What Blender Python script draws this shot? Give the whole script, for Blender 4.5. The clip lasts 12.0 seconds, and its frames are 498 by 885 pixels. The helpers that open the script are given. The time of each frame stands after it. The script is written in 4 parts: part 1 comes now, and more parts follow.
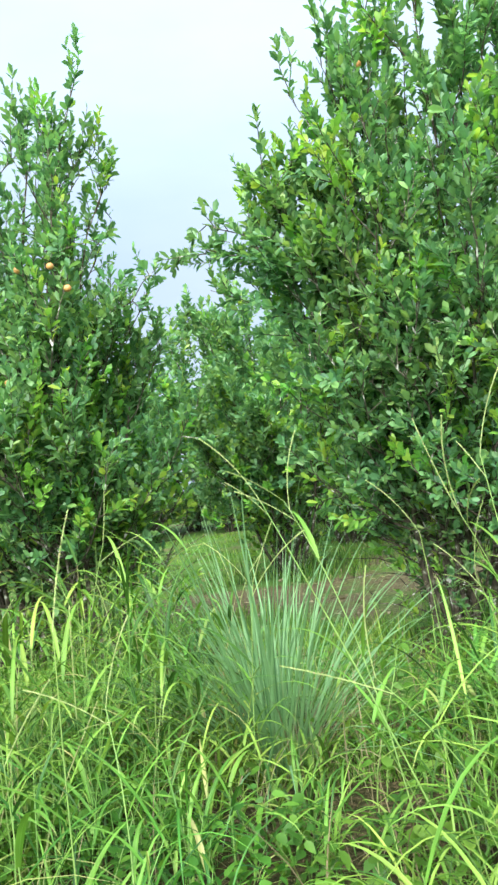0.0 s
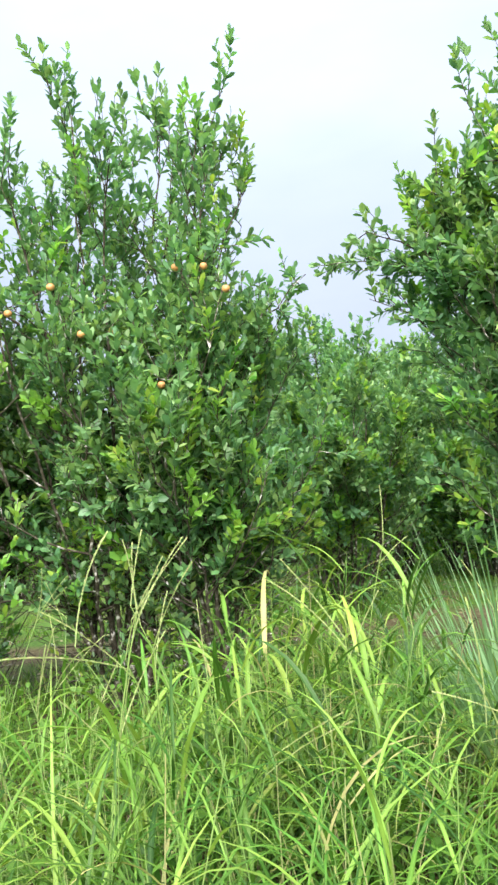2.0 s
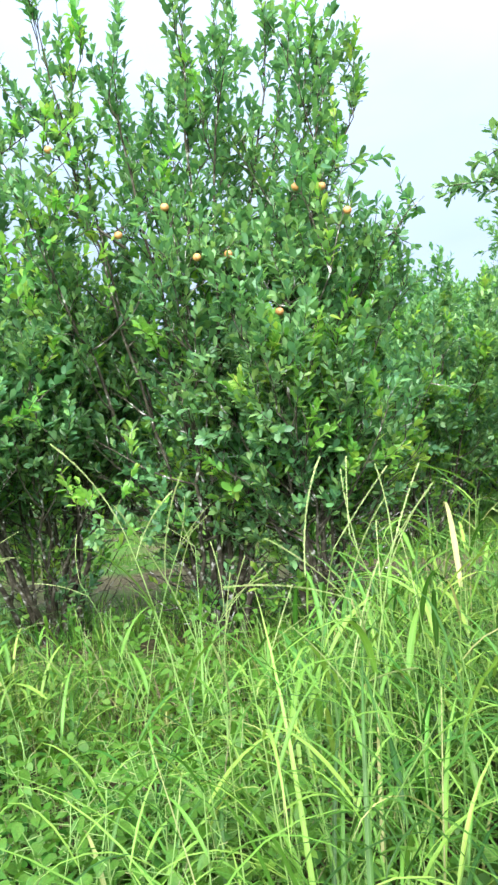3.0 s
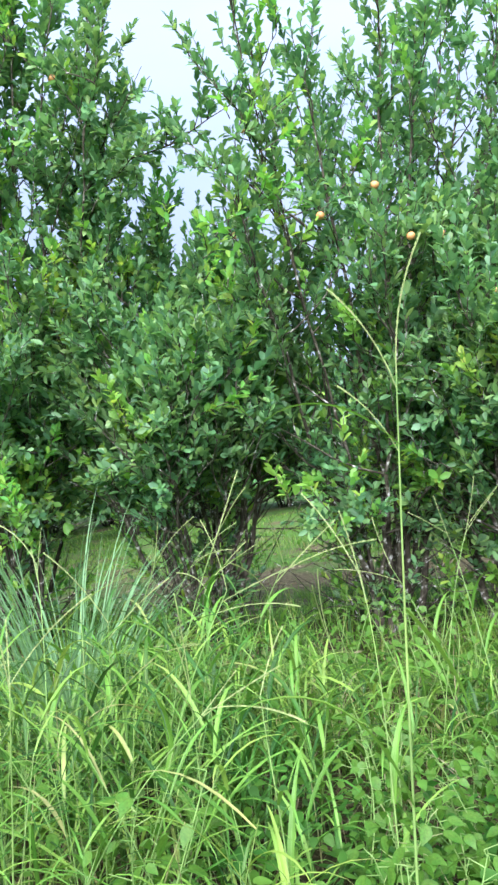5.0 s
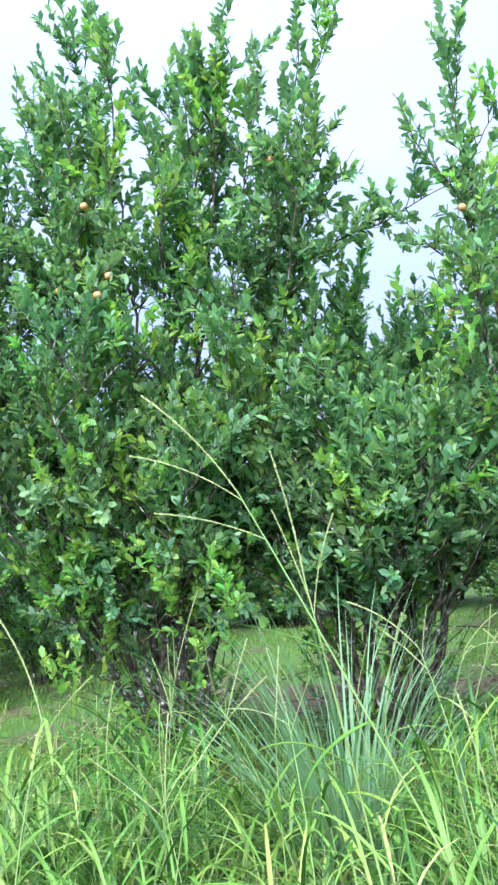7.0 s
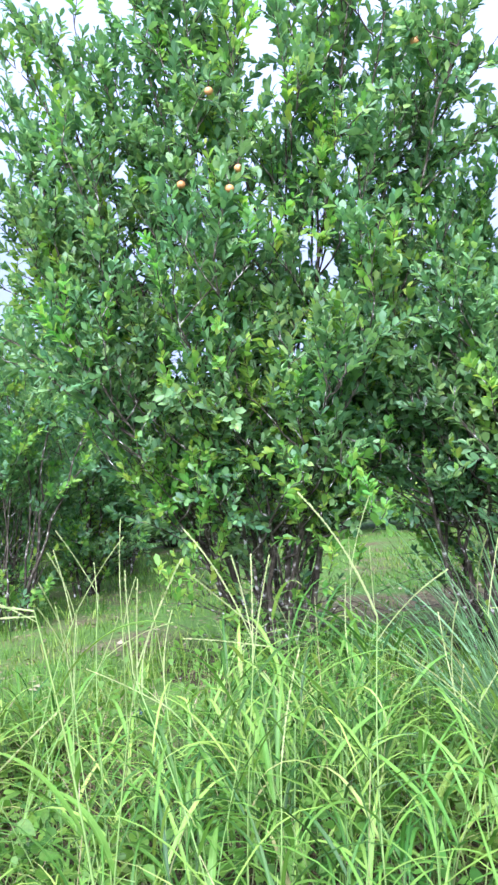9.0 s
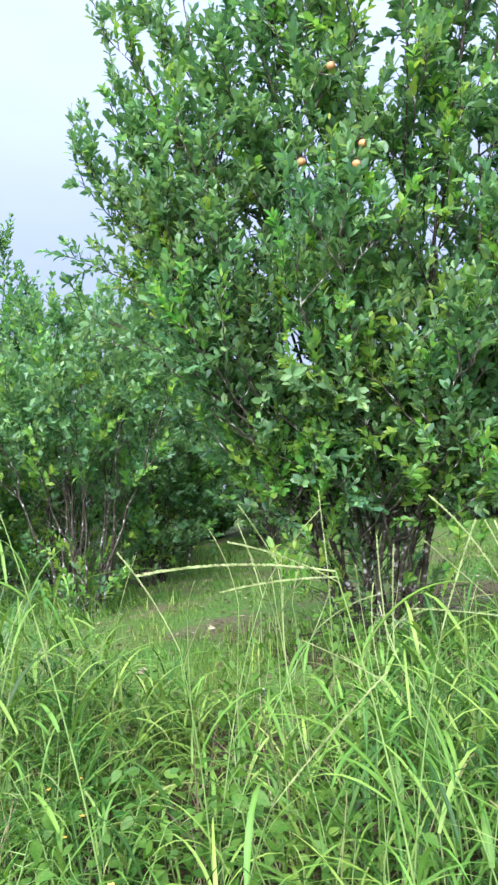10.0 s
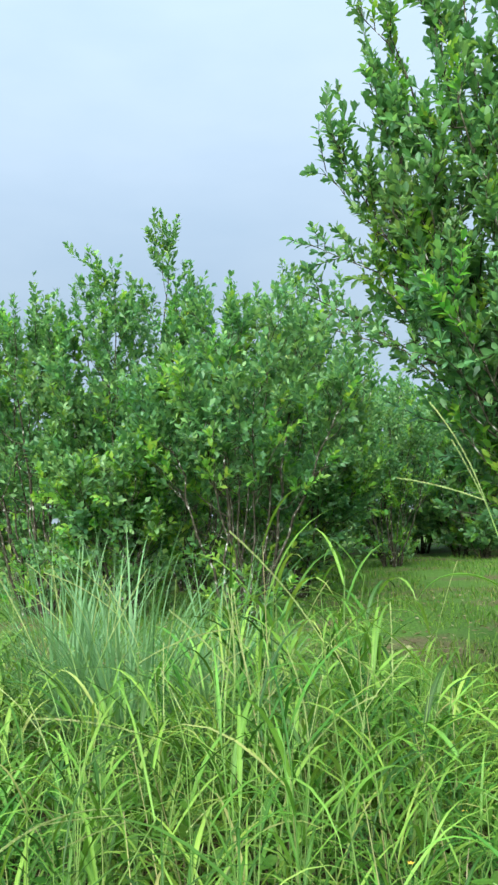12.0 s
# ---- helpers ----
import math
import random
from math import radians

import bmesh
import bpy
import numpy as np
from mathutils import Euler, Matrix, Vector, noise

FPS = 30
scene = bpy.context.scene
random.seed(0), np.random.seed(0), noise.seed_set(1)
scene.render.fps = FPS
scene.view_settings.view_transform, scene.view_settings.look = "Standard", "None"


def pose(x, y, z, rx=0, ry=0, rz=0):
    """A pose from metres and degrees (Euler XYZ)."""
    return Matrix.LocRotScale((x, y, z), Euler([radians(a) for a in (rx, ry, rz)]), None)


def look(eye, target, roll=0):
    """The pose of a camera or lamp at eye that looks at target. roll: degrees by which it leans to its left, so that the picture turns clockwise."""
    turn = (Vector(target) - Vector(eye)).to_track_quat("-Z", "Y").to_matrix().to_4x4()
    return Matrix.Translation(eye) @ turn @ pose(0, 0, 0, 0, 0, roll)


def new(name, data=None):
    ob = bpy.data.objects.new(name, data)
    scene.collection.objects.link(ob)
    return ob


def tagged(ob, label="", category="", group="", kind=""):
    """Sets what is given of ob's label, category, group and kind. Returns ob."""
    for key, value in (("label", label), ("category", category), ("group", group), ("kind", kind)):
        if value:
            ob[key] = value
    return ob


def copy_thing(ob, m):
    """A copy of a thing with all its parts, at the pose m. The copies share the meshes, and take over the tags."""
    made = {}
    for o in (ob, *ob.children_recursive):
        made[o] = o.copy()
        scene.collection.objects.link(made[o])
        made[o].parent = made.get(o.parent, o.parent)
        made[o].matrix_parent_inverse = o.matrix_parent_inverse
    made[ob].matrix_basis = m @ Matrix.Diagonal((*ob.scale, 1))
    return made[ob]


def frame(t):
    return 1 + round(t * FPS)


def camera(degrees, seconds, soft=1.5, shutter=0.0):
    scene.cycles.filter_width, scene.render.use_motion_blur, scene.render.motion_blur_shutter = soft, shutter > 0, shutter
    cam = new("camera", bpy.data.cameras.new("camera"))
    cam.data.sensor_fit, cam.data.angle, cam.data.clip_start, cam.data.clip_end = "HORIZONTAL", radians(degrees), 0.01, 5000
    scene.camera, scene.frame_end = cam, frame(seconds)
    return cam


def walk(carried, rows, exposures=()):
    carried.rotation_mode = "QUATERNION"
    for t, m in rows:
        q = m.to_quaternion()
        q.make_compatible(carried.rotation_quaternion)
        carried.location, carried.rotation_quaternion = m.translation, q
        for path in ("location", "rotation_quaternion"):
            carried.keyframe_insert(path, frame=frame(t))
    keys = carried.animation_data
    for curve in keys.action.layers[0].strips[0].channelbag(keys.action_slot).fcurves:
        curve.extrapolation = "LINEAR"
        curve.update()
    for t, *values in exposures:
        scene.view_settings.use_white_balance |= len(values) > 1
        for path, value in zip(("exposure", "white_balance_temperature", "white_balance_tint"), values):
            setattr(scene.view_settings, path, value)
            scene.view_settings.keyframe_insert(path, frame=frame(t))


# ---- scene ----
cam = camera(36.2, 12.0, soft=2.6)
PATH = [
    (0, (0.013, -0.074, 1.411), (-0.347, 1.890, 1.515), -8.1),
    (0.5, (-0.385, 0.010, 1.451), (-0.800, 1.959, 1.622), -5.0),
    (1, (-0.720, -0.017, 1.426), (-0.982, 1.963, 1.527), -5.2),
    (1.5, (-1.010, 0.061, 1.403), (-1.257, 2.037, 1.593), -5.8),
    (2, (-1.306, -0.008, 1.375), (-1.568, 1.964, 1.582), -6.2),
    (2.3, (-1.495, -0.008, 1.372), (-1.775, 1.970, 1.432), -5.7),
    (2.5, (-1.615, -0.006, 1.370), (-1.928, 1.969, 1.413), -5.4),
    (2.7, (-1.715, 0.039, 1.387), (-2.054, 2.010, 1.437), -5.1),
    (4.3, (-2.757, -0.015, 1.413), (-3.148, 1.946, 1.451), -5.32),
    (4.5, (-2.892, -0.011, 1.405), (-3.305, 1.945, 1.461), -4.43),
    (5, (-3.204, -0.025, 1.399), (-3.557, 1.942, 1.468), -5.82),
    (5.3, (-3.403, 0.000, 1.409), (-3.763, 1.957, 1.579), -4.6),
    (5.4, (-3.470, 0.008, 1.412), (-3.817, 1.960, 1.646), -4.2),
    (5.5, (-3.536, 0.017, 1.415), (-3.882, 1.967, 1.694), -3.81),
    (6, (-3.875, -0.015, 1.401), (-4.196, 1.934, 1.712), -3.82),
    (6.5, (-4.209, -0.002, 1.387), (-4.492, 1.959, 1.661), -5.92),
    (7, (-4.567, 0.038, 1.393), (-4.914, 1.976, 1.744), -5.54),
    (7.2, (-4.697, 0.039, 1.388), (-5.032, 1.973, 1.771), -5.14),
    (8.8, (-5.398, 0.017, 1.429), (-5.750, 1.979, 1.592), -5.42),
    (9, (-5.536, 0.009, 1.411), (-5.861, 1.978, 1.551), -5.27),
    (9.5, (-5.836, 0.032, 1.396), (-6.226, 1.987, 1.559), -5.05),
    (10, (-6.148, -0.055, 1.390), (-6.541, 1.902, 1.519), -5.51),
    (10.5, (-6.478, -0.034, 1.377), (-6.878, 1.925, 1.439), -4.82),
    (11, (-6.813, 0.007, 1.394), (-7.172, 1.974, 1.439), -4.84),
    (11.5, (-7.098, -0.005, 1.383), (-7.403, 1.971, 1.398), -3.89),
    (12, (-7.407, -0.001, 1.373), (-7.979, 1.906, 1.563), -2.42),
]
walk(cam, [(t, look(eye, target, roll)) for t, eye, target, roll in PATH], [(0, 1.42, 6250, 15), (0.4, 1.34, 6500, 21), (1.0, 1.42, 6700, 24), (2.0, 1.37, 6550, 23), (2.4, 1.58, 6250, 15), (4.5, 1.60, 5850, 28), (5.0, 1.41, 5750, 27), (6.0, 1.19, 5750, 29), (7.0, 1.48, 5400, 33), (9.0, 1.64, 5450, 38), (9.5, 1.50, 5550, 36), (10.5, 1.26, 5850, 31), (11.5, 1.37, 6000, 20), (12, 1.00, 6200, 9)])

# ---- sky, sun ----
world = bpy.data.worlds.new("overcast_sky")
scene.world = world
world.use_nodes = True
wn, wl = world.node_tree.nodes, world.node_tree.links
background = wn["Background"]
sky = wn.new("ShaderNodeTexSky")
sky.sky_type, sky.sun_disc = "NISHITA", False
sky.sun_elevation, sky.sun_rotation = radians(55), radians(200)
coord = wn.new("ShaderNodeTexCoord")
stretch = wn.new("ShaderNodeMapping")
stretch.inputs["Scale"].default_value = (1.0, 1.0, 2.6)
clouds = wn.new("ShaderNodeTexNoise")
clouds.inputs["Scale"].default_value, clouds.inputs["Detail"].default_value = 2.2, 7
ramp = wn.new("ShaderNodeValToRGB")
ramp.color_ramp.elements[0].position, ramp.color_ramp.elements[1].position = 0.34, 0.66
ramp.color_ramp.elements[0].color = (2.6, 3.3, 4.0, 1)
ramp.color_ramp.elements[1].color = (3.15, 3.8, 4.4, 1)
cover = wn.new("ShaderNodeMixRGB")
cover.inputs[0].default_value = 0.88
# an overcast sky grows brighter towards the zenith
height_of = wn.new("ShaderNodeSeparateXYZ")
brighter = wn.new("ShaderNodeMapRange")
brighter.inputs["From Min"].default_value, brighter.inputs["From Max"].default_value = 0.25, 1.0
brighter.inputs["To Min"].default_value, brighter.inputs["To Max"].default_value = 0.92, 1.9
lift = wn.new("ShaderNodeVectorMath")
lift.operation = "SCALE"
wl.new(coord.outputs["Generated"], height_of.inputs["Vector"])
wl.new(height_of.outputs["Z"], brighter.inputs["Value"])
wl.new(coord.outputs["Generated"], stretch.inputs["Vector"])
wl.new(stretch.outputs["Vector"], clouds.inputs["Vector"])
wl.new(clouds.outputs["Fac"], ramp.inputs["Fac"])
wl.new(sky.outputs["Color"], cover.inputs[1])
wl.new(ramp.outputs["Color"], cover.inputs[2])
wl.new(cover.outputs["Color"], lift.inputs[0])
wl.new(brighter.outputs["Result"], lift.inputs["Scale"])
wl.new(lift.outputs["Vector"], background.inputs["Color"])
background.inputs["Strength"].default_value = 0.1

sun_data = bpy.data.lights.new("sun", "SUN")
sun_data.energy, sun_data.angle, sun_data.color = 5.6, radians(70), (1.0, 0.96, 0.88)
sun = new("sun", sun_data)
sun.matrix_world = look((-4.6, -6, 9.0), (-4.4, 3.5, 0.0))


# ---- materials ----
def material(name, rough=0.6, spec=0.4):
    m = bpy.data.materials.new(name)
    m.use_nodes = True
    b = m.node_tree.nodes["Principled BSDF"]
    b.inputs["Roughness"].default_value = rough
    b.inputs["Specular IOR Level"].default_value = spec
    return m, m.node_tree.nodes, m.node_tree.links, b


def ramp_node(nodes, stops):
    r = nodes.new("ShaderNodeValToRGB")
    while len(r.color_ramp.elements) < len(stops):
        r.color_ramp.elements.new(0.5)
    for e, (p, c) in zip(r.color_ramp.elements, stops):
        e.position, e.color = p, (*c, 1)
    return r


def leaf_material(name, stops, through_light=0.35, rough=0.4, spec=0.5):
    """Leaves and blades: each island its own tint, blotches along it, light shining through."""
    m, n, l, b = material(name, rough, spec)
    geo = n.new("ShaderNodeNewGeometry")
    tint = ramp_node(n, stops)
    l.new(geo.outputs["Random Per Island"], tint.inputs["Fac"])
    tc = n.new("ShaderNodeTexCoord")
    blot = n.new("ShaderNodeTexNoise")
    blot.inputs["Scale"].default_value, blot.inputs["Detail"].default_value = 9.0, 4
    l.new(tc.outputs["Object"], blot.inputs["Vector"])
    value = n.new("ShaderNodeMapRange")
    value.inputs["From Min"].default_value, value.inputs["From Max"].default_value = 0.3, 0.7
    value.inputs["To Min"].default_value, value.inputs["To Max"].default_value = 0.78, 1.2
    l.new(blot.outputs["Fac"], value.inputs["Value"])
    hsv = n.new("ShaderNodeHueSaturation")
    l.new(tint.outputs["Color"], hsv.inputs["Color"])
    l.new(value.outputs["Result"], hsv.inputs["Value"])
    drift = n.new("ShaderNodeTexNoise")
    drift.inputs["Scale"].default_value, drift.inputs["Detail"].default_value = 1.4, 3
    l.new(tc.outputs["Object"], drift.inputs["Vector"])
    hue = n.new("ShaderNodeMapRange")
    hue.inputs["From Min"].default_value, hue.inputs["From Max"].default_value = 0.3, 0.7
    hue.inputs["To Min"].default_value, hue.inputs["To Max"].default_value = 0.475, 0.52
    l.new(drift.outputs["Fac"], hue.inputs["Value"])
    l.new(hue.outputs["Result"], hsv.inputs["Hue"])
    # a pale midrib, fine veins and, on some blades, a dry tip: across and along the blade
    across = n.new("ShaderNodeUVMap")
    across.uv_map = "blade"
    axes = n.new("ShaderNodeSeparateXYZ")
    l.new(across.outputs["UV"], axes.inputs["Vector"])
    rib = ramp_node(n, [(0.0, (0, 0, 0)), (0.42, (0, 0, 0)), (0.5, (1, 1, 1)), (0.58, (0, 0, 0))])
    l.new(axes.outputs["X"], rib.inputs["Fac"])
    ribbed = n.new("ShaderNodeMixRGB")
    ribbed.blend_type = "ADD"
    ribbed.inputs[2].default_value = (0.035, 0.06, 0.024, 1)
    l.new(rib.outputs["Color"], ribbed.inputs[0])
    l.new(hsv.outputs["Color"], ribbed.inputs[1])
    dry = n.new("ShaderNodeMath")
    dry.operation = "MULTIPLY"
    worn = n.new("ShaderNodeMapRange")
    worn.inputs["From Min"].default_value, worn.inputs["From Max"].default_value = 0.78, 1.0
    l.new(geo.outputs["Random Per Island"], worn.inputs["Value"])
    tip = n.new("ShaderNodeMapRange")
    tip.inputs["From Min"].default_value, tip.inputs["From Max"].default_value = 0.72, 1.0
    l.new(axes.outputs["Y"], tip.inputs["Value"])
    l.new(worn.outputs["Result"], dry.inputs[0])
    l.new(tip.outputs["Result"], dry.inputs[1])
    tipped = n.new("ShaderNodeMixRGB")
    tipped.inputs[2].default_value = (0.27, 0.26, 0.11, 1)
    l.new(dry.outputs[0], tipped.inputs[0])
    l.new(ribbed.outputs["Color"], tipped.inputs[1])
    hsv = tipped
    l.new(hsv.outputs["Color"], b.inputs["Base Color"])
    trans = n.new("ShaderNodeBsdfTranslucent")
    lit_through = n.new("ShaderNodeMixRGB")
    lit_through.blend_type, lit_through.use_clamp = "MULTIPLY", False
    lit_through.inputs[0].default_value = 1.0
    lit_through.inputs[2].default_value = (1.65, 1.6, 1.0, 1)
    l.new(hsv.outputs["Color"], lit_through.inputs[1])
    l.new(lit_through.outputs["Color"], trans.inputs["Color"])
    mix = n.new("ShaderNodeMixShader")
    mix.inputs[0].default_value = through_light
    l.new(b.outputs[0], mix.inputs[1])
    l.new(trans.outputs[0], mix.inputs[2])
    l.new(mix.outputs[0], n["Material Output"].inputs["Surface"])
    return m


LEAF = leaf_material("citrus_leaf", [(0.0, (0.056, 0.162, 0.068)), (0.5, (0.102, 0.248, 0.090)), (0.9, (0.156, 0.322, 0.104)), (1.0, (0.22, 0.38, 0.10))], 0.36, 0.47, 0.5)
YOUNG = leaf_material("young_citrus_leaf", [(0.0, (0.09, 0.27, 0.045)), (0.6, (0.15, 0.36, 0.055)), (1.0, (0.27, 0.42, 0.06))], 0.42, 0.45, 0.35)
GRASS = leaf_material("grass_blade", [(0.0, (0.016, 0.062, 0.008)), (0.36, (0.046, 0.142, 0.013)), (0.66, (0.108, 0.250, 0.030)), (0.96, (0.200, 0.340, 0.054)), (1.0, (0.29, 0.28, 0.11))], 0.24, 0.5, 0.3)
LEMON = leaf_material("lemongrass_blade", [(0.0, (0.048, 0.14, 0.055)), (0.5, (0.108, 0.240, 0.100)), (0.9, (0.190, 0.335, 0.145)), (1.0, (0.34, 0.32, 0.16))], 0.3, 0.5, 0.3)
LAWN = leaf_material("short_grass", [(0.0, (0.050, 0.132, 0.016)), (0.6, (0.095, 0.215, 0.024)), (0.92, (0.16, 0.290, 0.042)), (1.0, (0.28, 0.25, 0.11))], 0.35, 0.6, 0.25)
WEED = leaf_material("weed_leaf", [(0.0, (0.032, 0.106, 0.012)), (0.6, (0.066, 0.180, 0.020)), (1.0, (0.124, 0.258, 0.032))], 0.4, 0.5, 0.3)
STRAW = leaf_material("seed_head", [(0.0, (0.22, 0.34, 0.11)), (0.7, (0.31, 0.40, 0.16)), (1.0, (0.34, 0.28, 0.17))], 0.3, 0.7, 0.2)
DEAD = leaf_material("dead_grass", [(0.0, (0.085, 0.075, 0.035)), (0.6, (0.165, 0.150, 0.075)), (1.0, (0.29, 0.27, 0.16))], 0.15, 0.8, 0.2)
STALK = leaf_material("grass_stalk", [(0.0, (0.10, 0.22, 0.045)), (0.75, (0.20, 0.33, 0.09)), (1.0, (0.29, 0.29, 0.13))], 0.2, 0.5, 0.3)


def bark_material():
    m, n, l, b = material("lichen_bark", 0.9, 0.2)
    tc = n.new("ShaderNodeTexCoord")
    big = n.new("ShaderNodeTexNoise")
    big.inputs["Scale"].default_value, big.inputs["Detail"].default_value = 16.0, 8
    tint = ramp_node(n, [(0.36, (0.030, 0.027, 0.018)), (0.54, (0.072, 0.066, 0.044)), (0.61, (0.15, 0.145, 0.11)), (0.66, (0.52, 0.53, 0.48))])
    fine = n.new("ShaderNodeTexNoise")
    fine.inputs["Scale"].default_value, fine.inputs["Detail"].default_value = 90.0, 5
    bump = n.new("ShaderNodeBump")
    bump.inputs["Strength"].default_value, bump.inputs["Distance"].default_value = 0.6, 0.01
    l.new(tc.outputs["Object"], big.inputs["Vector"])
    l.new(tc.outputs["Object"], fine.inputs["Vector"])
    l.new(big.outputs["Fac"], tint.inputs["Fac"])
    l.new(tint.outputs["Color"], b.inputs["Base Color"])
    l.new(fine.outputs["Fac"], bump.inputs["Height"])
    l.new(bump.outputs["Normal"], b.inputs["Normal"])
    return m


BARK = bark_material()


def ground_material():
    m, n, l, b = material("grassy_soil", 0.95, 0.15)
    tc = n.new("ShaderNodeTexCoord")
    patch = n.new("ShaderNodeTexNoise")
    patch.inputs["Scale"].default_value, patch.inputs["Detail"].default_value = 0.8, 8
    fine = n.new("ShaderNodeTexNoise")
    fine.inputs["Scale"].default_value, fine.inputs["Detail"].default_value = 28.0, 8
    soil = ramp_node(n, [(0.3, (0.048, 0.042, 0.020)), (0.52, (0.102, 0.090, 0.045)), (0.75, (0.20, 0.178, 0.095))])
    green = ramp_node(n, [(0.3, (0.04, 0.09, 0.018)), (0.6, (0.075, 0.16, 0.027)), (0.8, (0.125, 0.215, 0.045))])
    where = n.new("ShaderNodeMapRange")
    where.inputs["From Min"].default_value, where.inputs["From Max"].default_value = 0.33, 0.52
    mix = n.new("ShaderNodeMixRGB")
    bump = n.new("ShaderNodeBump")
    bump.inputs["Strength"].default_value, bump.inputs["Distance"].default_value = 0.8, 0.04
    for tex in (patch, fine):
        l.new(tc.outputs["Object"], tex.inputs["Vector"])
    l.new(fine.outputs["Fac"], soil.inputs["Fac"])
    l.new(fine.outputs["Fac"], green.inputs["Fac"])
    # a trodden strip of bare soil runs along between the first two rows
    axes = n.new("ShaderNodeSeparateXYZ")
    l.new(tc.outputs["Object"], axes.inputs["Vector"])
    off = n.new("ShaderNodeMath")
    off.operation = "SUBTRACT"
    off.inputs[1].default_value = 8.5
    l.new(axes.outputs["Y"], off.inputs[0])
    away = n.new("ShaderNodeMath")
    away.operation = "ABSOLUTE"
    l.new(off.outputs[0], away.inputs[0])
    strip = n.new("ShaderNodeMapRange")
    strip.inputs["From Min"].default_value, strip.inputs["From Max"].default_value = 0.3, 1.6
    strip.inputs["To Min"].default_value, strip.inputs["To Max"].default_value = -0.22, 0.03
    l.new(away.outputs[0], strip.inputs["Value"])
    reach = n.new("ShaderNodeMapRange")
    reach.inputs["From Min"].default_value, reach.inputs["From Max"].default_value = -7.5, -5.5
    l.new(axes.outputs["X"], reach.inputs["Value"])
    kept = n.new("ShaderNodeMath")
    kept.operation = "MULTIPLY"
    l.new(strip.outputs["Result"], kept.inputs[0])
    l.new(reach.outputs["Result"], kept.inputs[1])
    total = n.new("ShaderNodeMath")
    l.new(patch.outputs["Fac"], total.inputs[0])
    l.new(kept.outputs[0], total.inputs[1])
    l.new(total.outputs[0], where.inputs["Value"])
    l.new(where.outputs["Result"], mix.inputs[0])
    l.new(soil.outputs["Color"], mix.inputs[1])
    l.new(green.outputs["Color"], mix.inputs[2])
    l.new(mix.outputs["Color"], b.inputs["Base Color"])
    l.new(fine.outputs["Fac"], bump.inputs["Height"])
    l.new(bump.outputs["Normal"], b.inputs["Normal"])
    return m


GROUND = ground_material()


def litter_material():
    m, n, l, b = material("verge_litter", 0.95, 0.1)
    tc = n.new("ShaderNodeTexCoord")
    tex = n.new("ShaderNodeTexNoise")
    tex.inputs["Scale"].default_value, tex.inputs["Detail"].default_value = 35.0, 8
    tint = ramp_node(n, [(0.32, (0.018, 0.022, 0.008)), (0.52, (0.045, 0.045, 0.018)), (0.7, (0.11, 0.085, 0.045))])
    bump = n.new("ShaderNodeBump")
    bump.inputs["Strength"].default_value, bump.inputs["Distance"].default_value = 1.0, 0.03
    l.new(tc.outputs["Object"], tex.inputs["Vector"])
    l.new(tex.outputs["Fac"], tint.inputs["Fac"])
    l.new(tint.outputs["Color"], b.inputs["Base Color"])
    l.new(tex.outputs["Fac"], bump.inputs["Height"])
    l.new(bump.outputs["Normal"], b.inputs["Normal"])
    return m


LITTER = litter_material()


def fruit_material(name, stops):
    m, n, l, b = material(name, 0.45, 0.5)
    tc = n.new("ShaderNodeTexCoord")
    tex = n.new("ShaderNodeTexNoise")
    tex.inputs["Scale"].default_value = 22
    tint = ramp_node(n, stops)
    l.new(tc.outputs["Object"], tex.inputs["Vector"])
    l.new(tex.outputs["Fac"], tint.inputs["Fac"])
    l.new(tint.outputs["Color"], b.inputs["Base Color"])
    return m


ORANGE = fruit_material("ripe_citrus_peel", [(0.3, (0.42, 0.18, 0.05)), (0.7, (0.54, 0.29, 0.10))])


# ---- mesh tools ----
def mesh_of(name, verts, faces, mats, slots=None, blade=0):
    """A mesh from arrays: faces all of one size. blade: how many steps a blade of strips() has, to map it across and along."""
    verts, faces = np.asarray(verts, np.float32), np.asarray(faces, np.int32)
    me = bpy.data.meshes.new(name)
    count, sides = faces.shape
    me.vertices.add(len(verts))
    me.vertices.foreach_set("co", verts.ravel())
    me.loops.add(count * sides)
    me.loops.foreach_set("vertex_index", faces.ravel())
    me.polygons.add(count)
    me.polygons.foreach_set("loop_start", np.arange(0, count * sides, sides, dtype=np.int32))
    me.polygons.foreach_set("use_smooth", np.ones(count, bool))
    for m in mats:
        me.materials.append(m)
    if slots is not None:
        me.polygons.foreach_set("material_index", np.asarray(slots, np.int32))
    if blade:
        at = np.arange(len(verts))
        flat = np.stack([(at % 3) / 2, (at // 3) % (blade + 1) / blade], -1)
        me.uv_layers.new(name="blade").data.foreach_set("uv", flat[faces.ravel()].astype(np.float32).ravel())
    me.update(calc_edges=True)
    return me


def part(name, me, parent, label="", kind=""):
    ob = new(name, me)
    ob.parent = parent
    return tagged(ob, label, kind=kind)


def unit(v):
    v = np.asarray(v, float)
    return v / np.maximum(np.linalg.norm(v, axis=-1, keepdims=True), 1e-9)


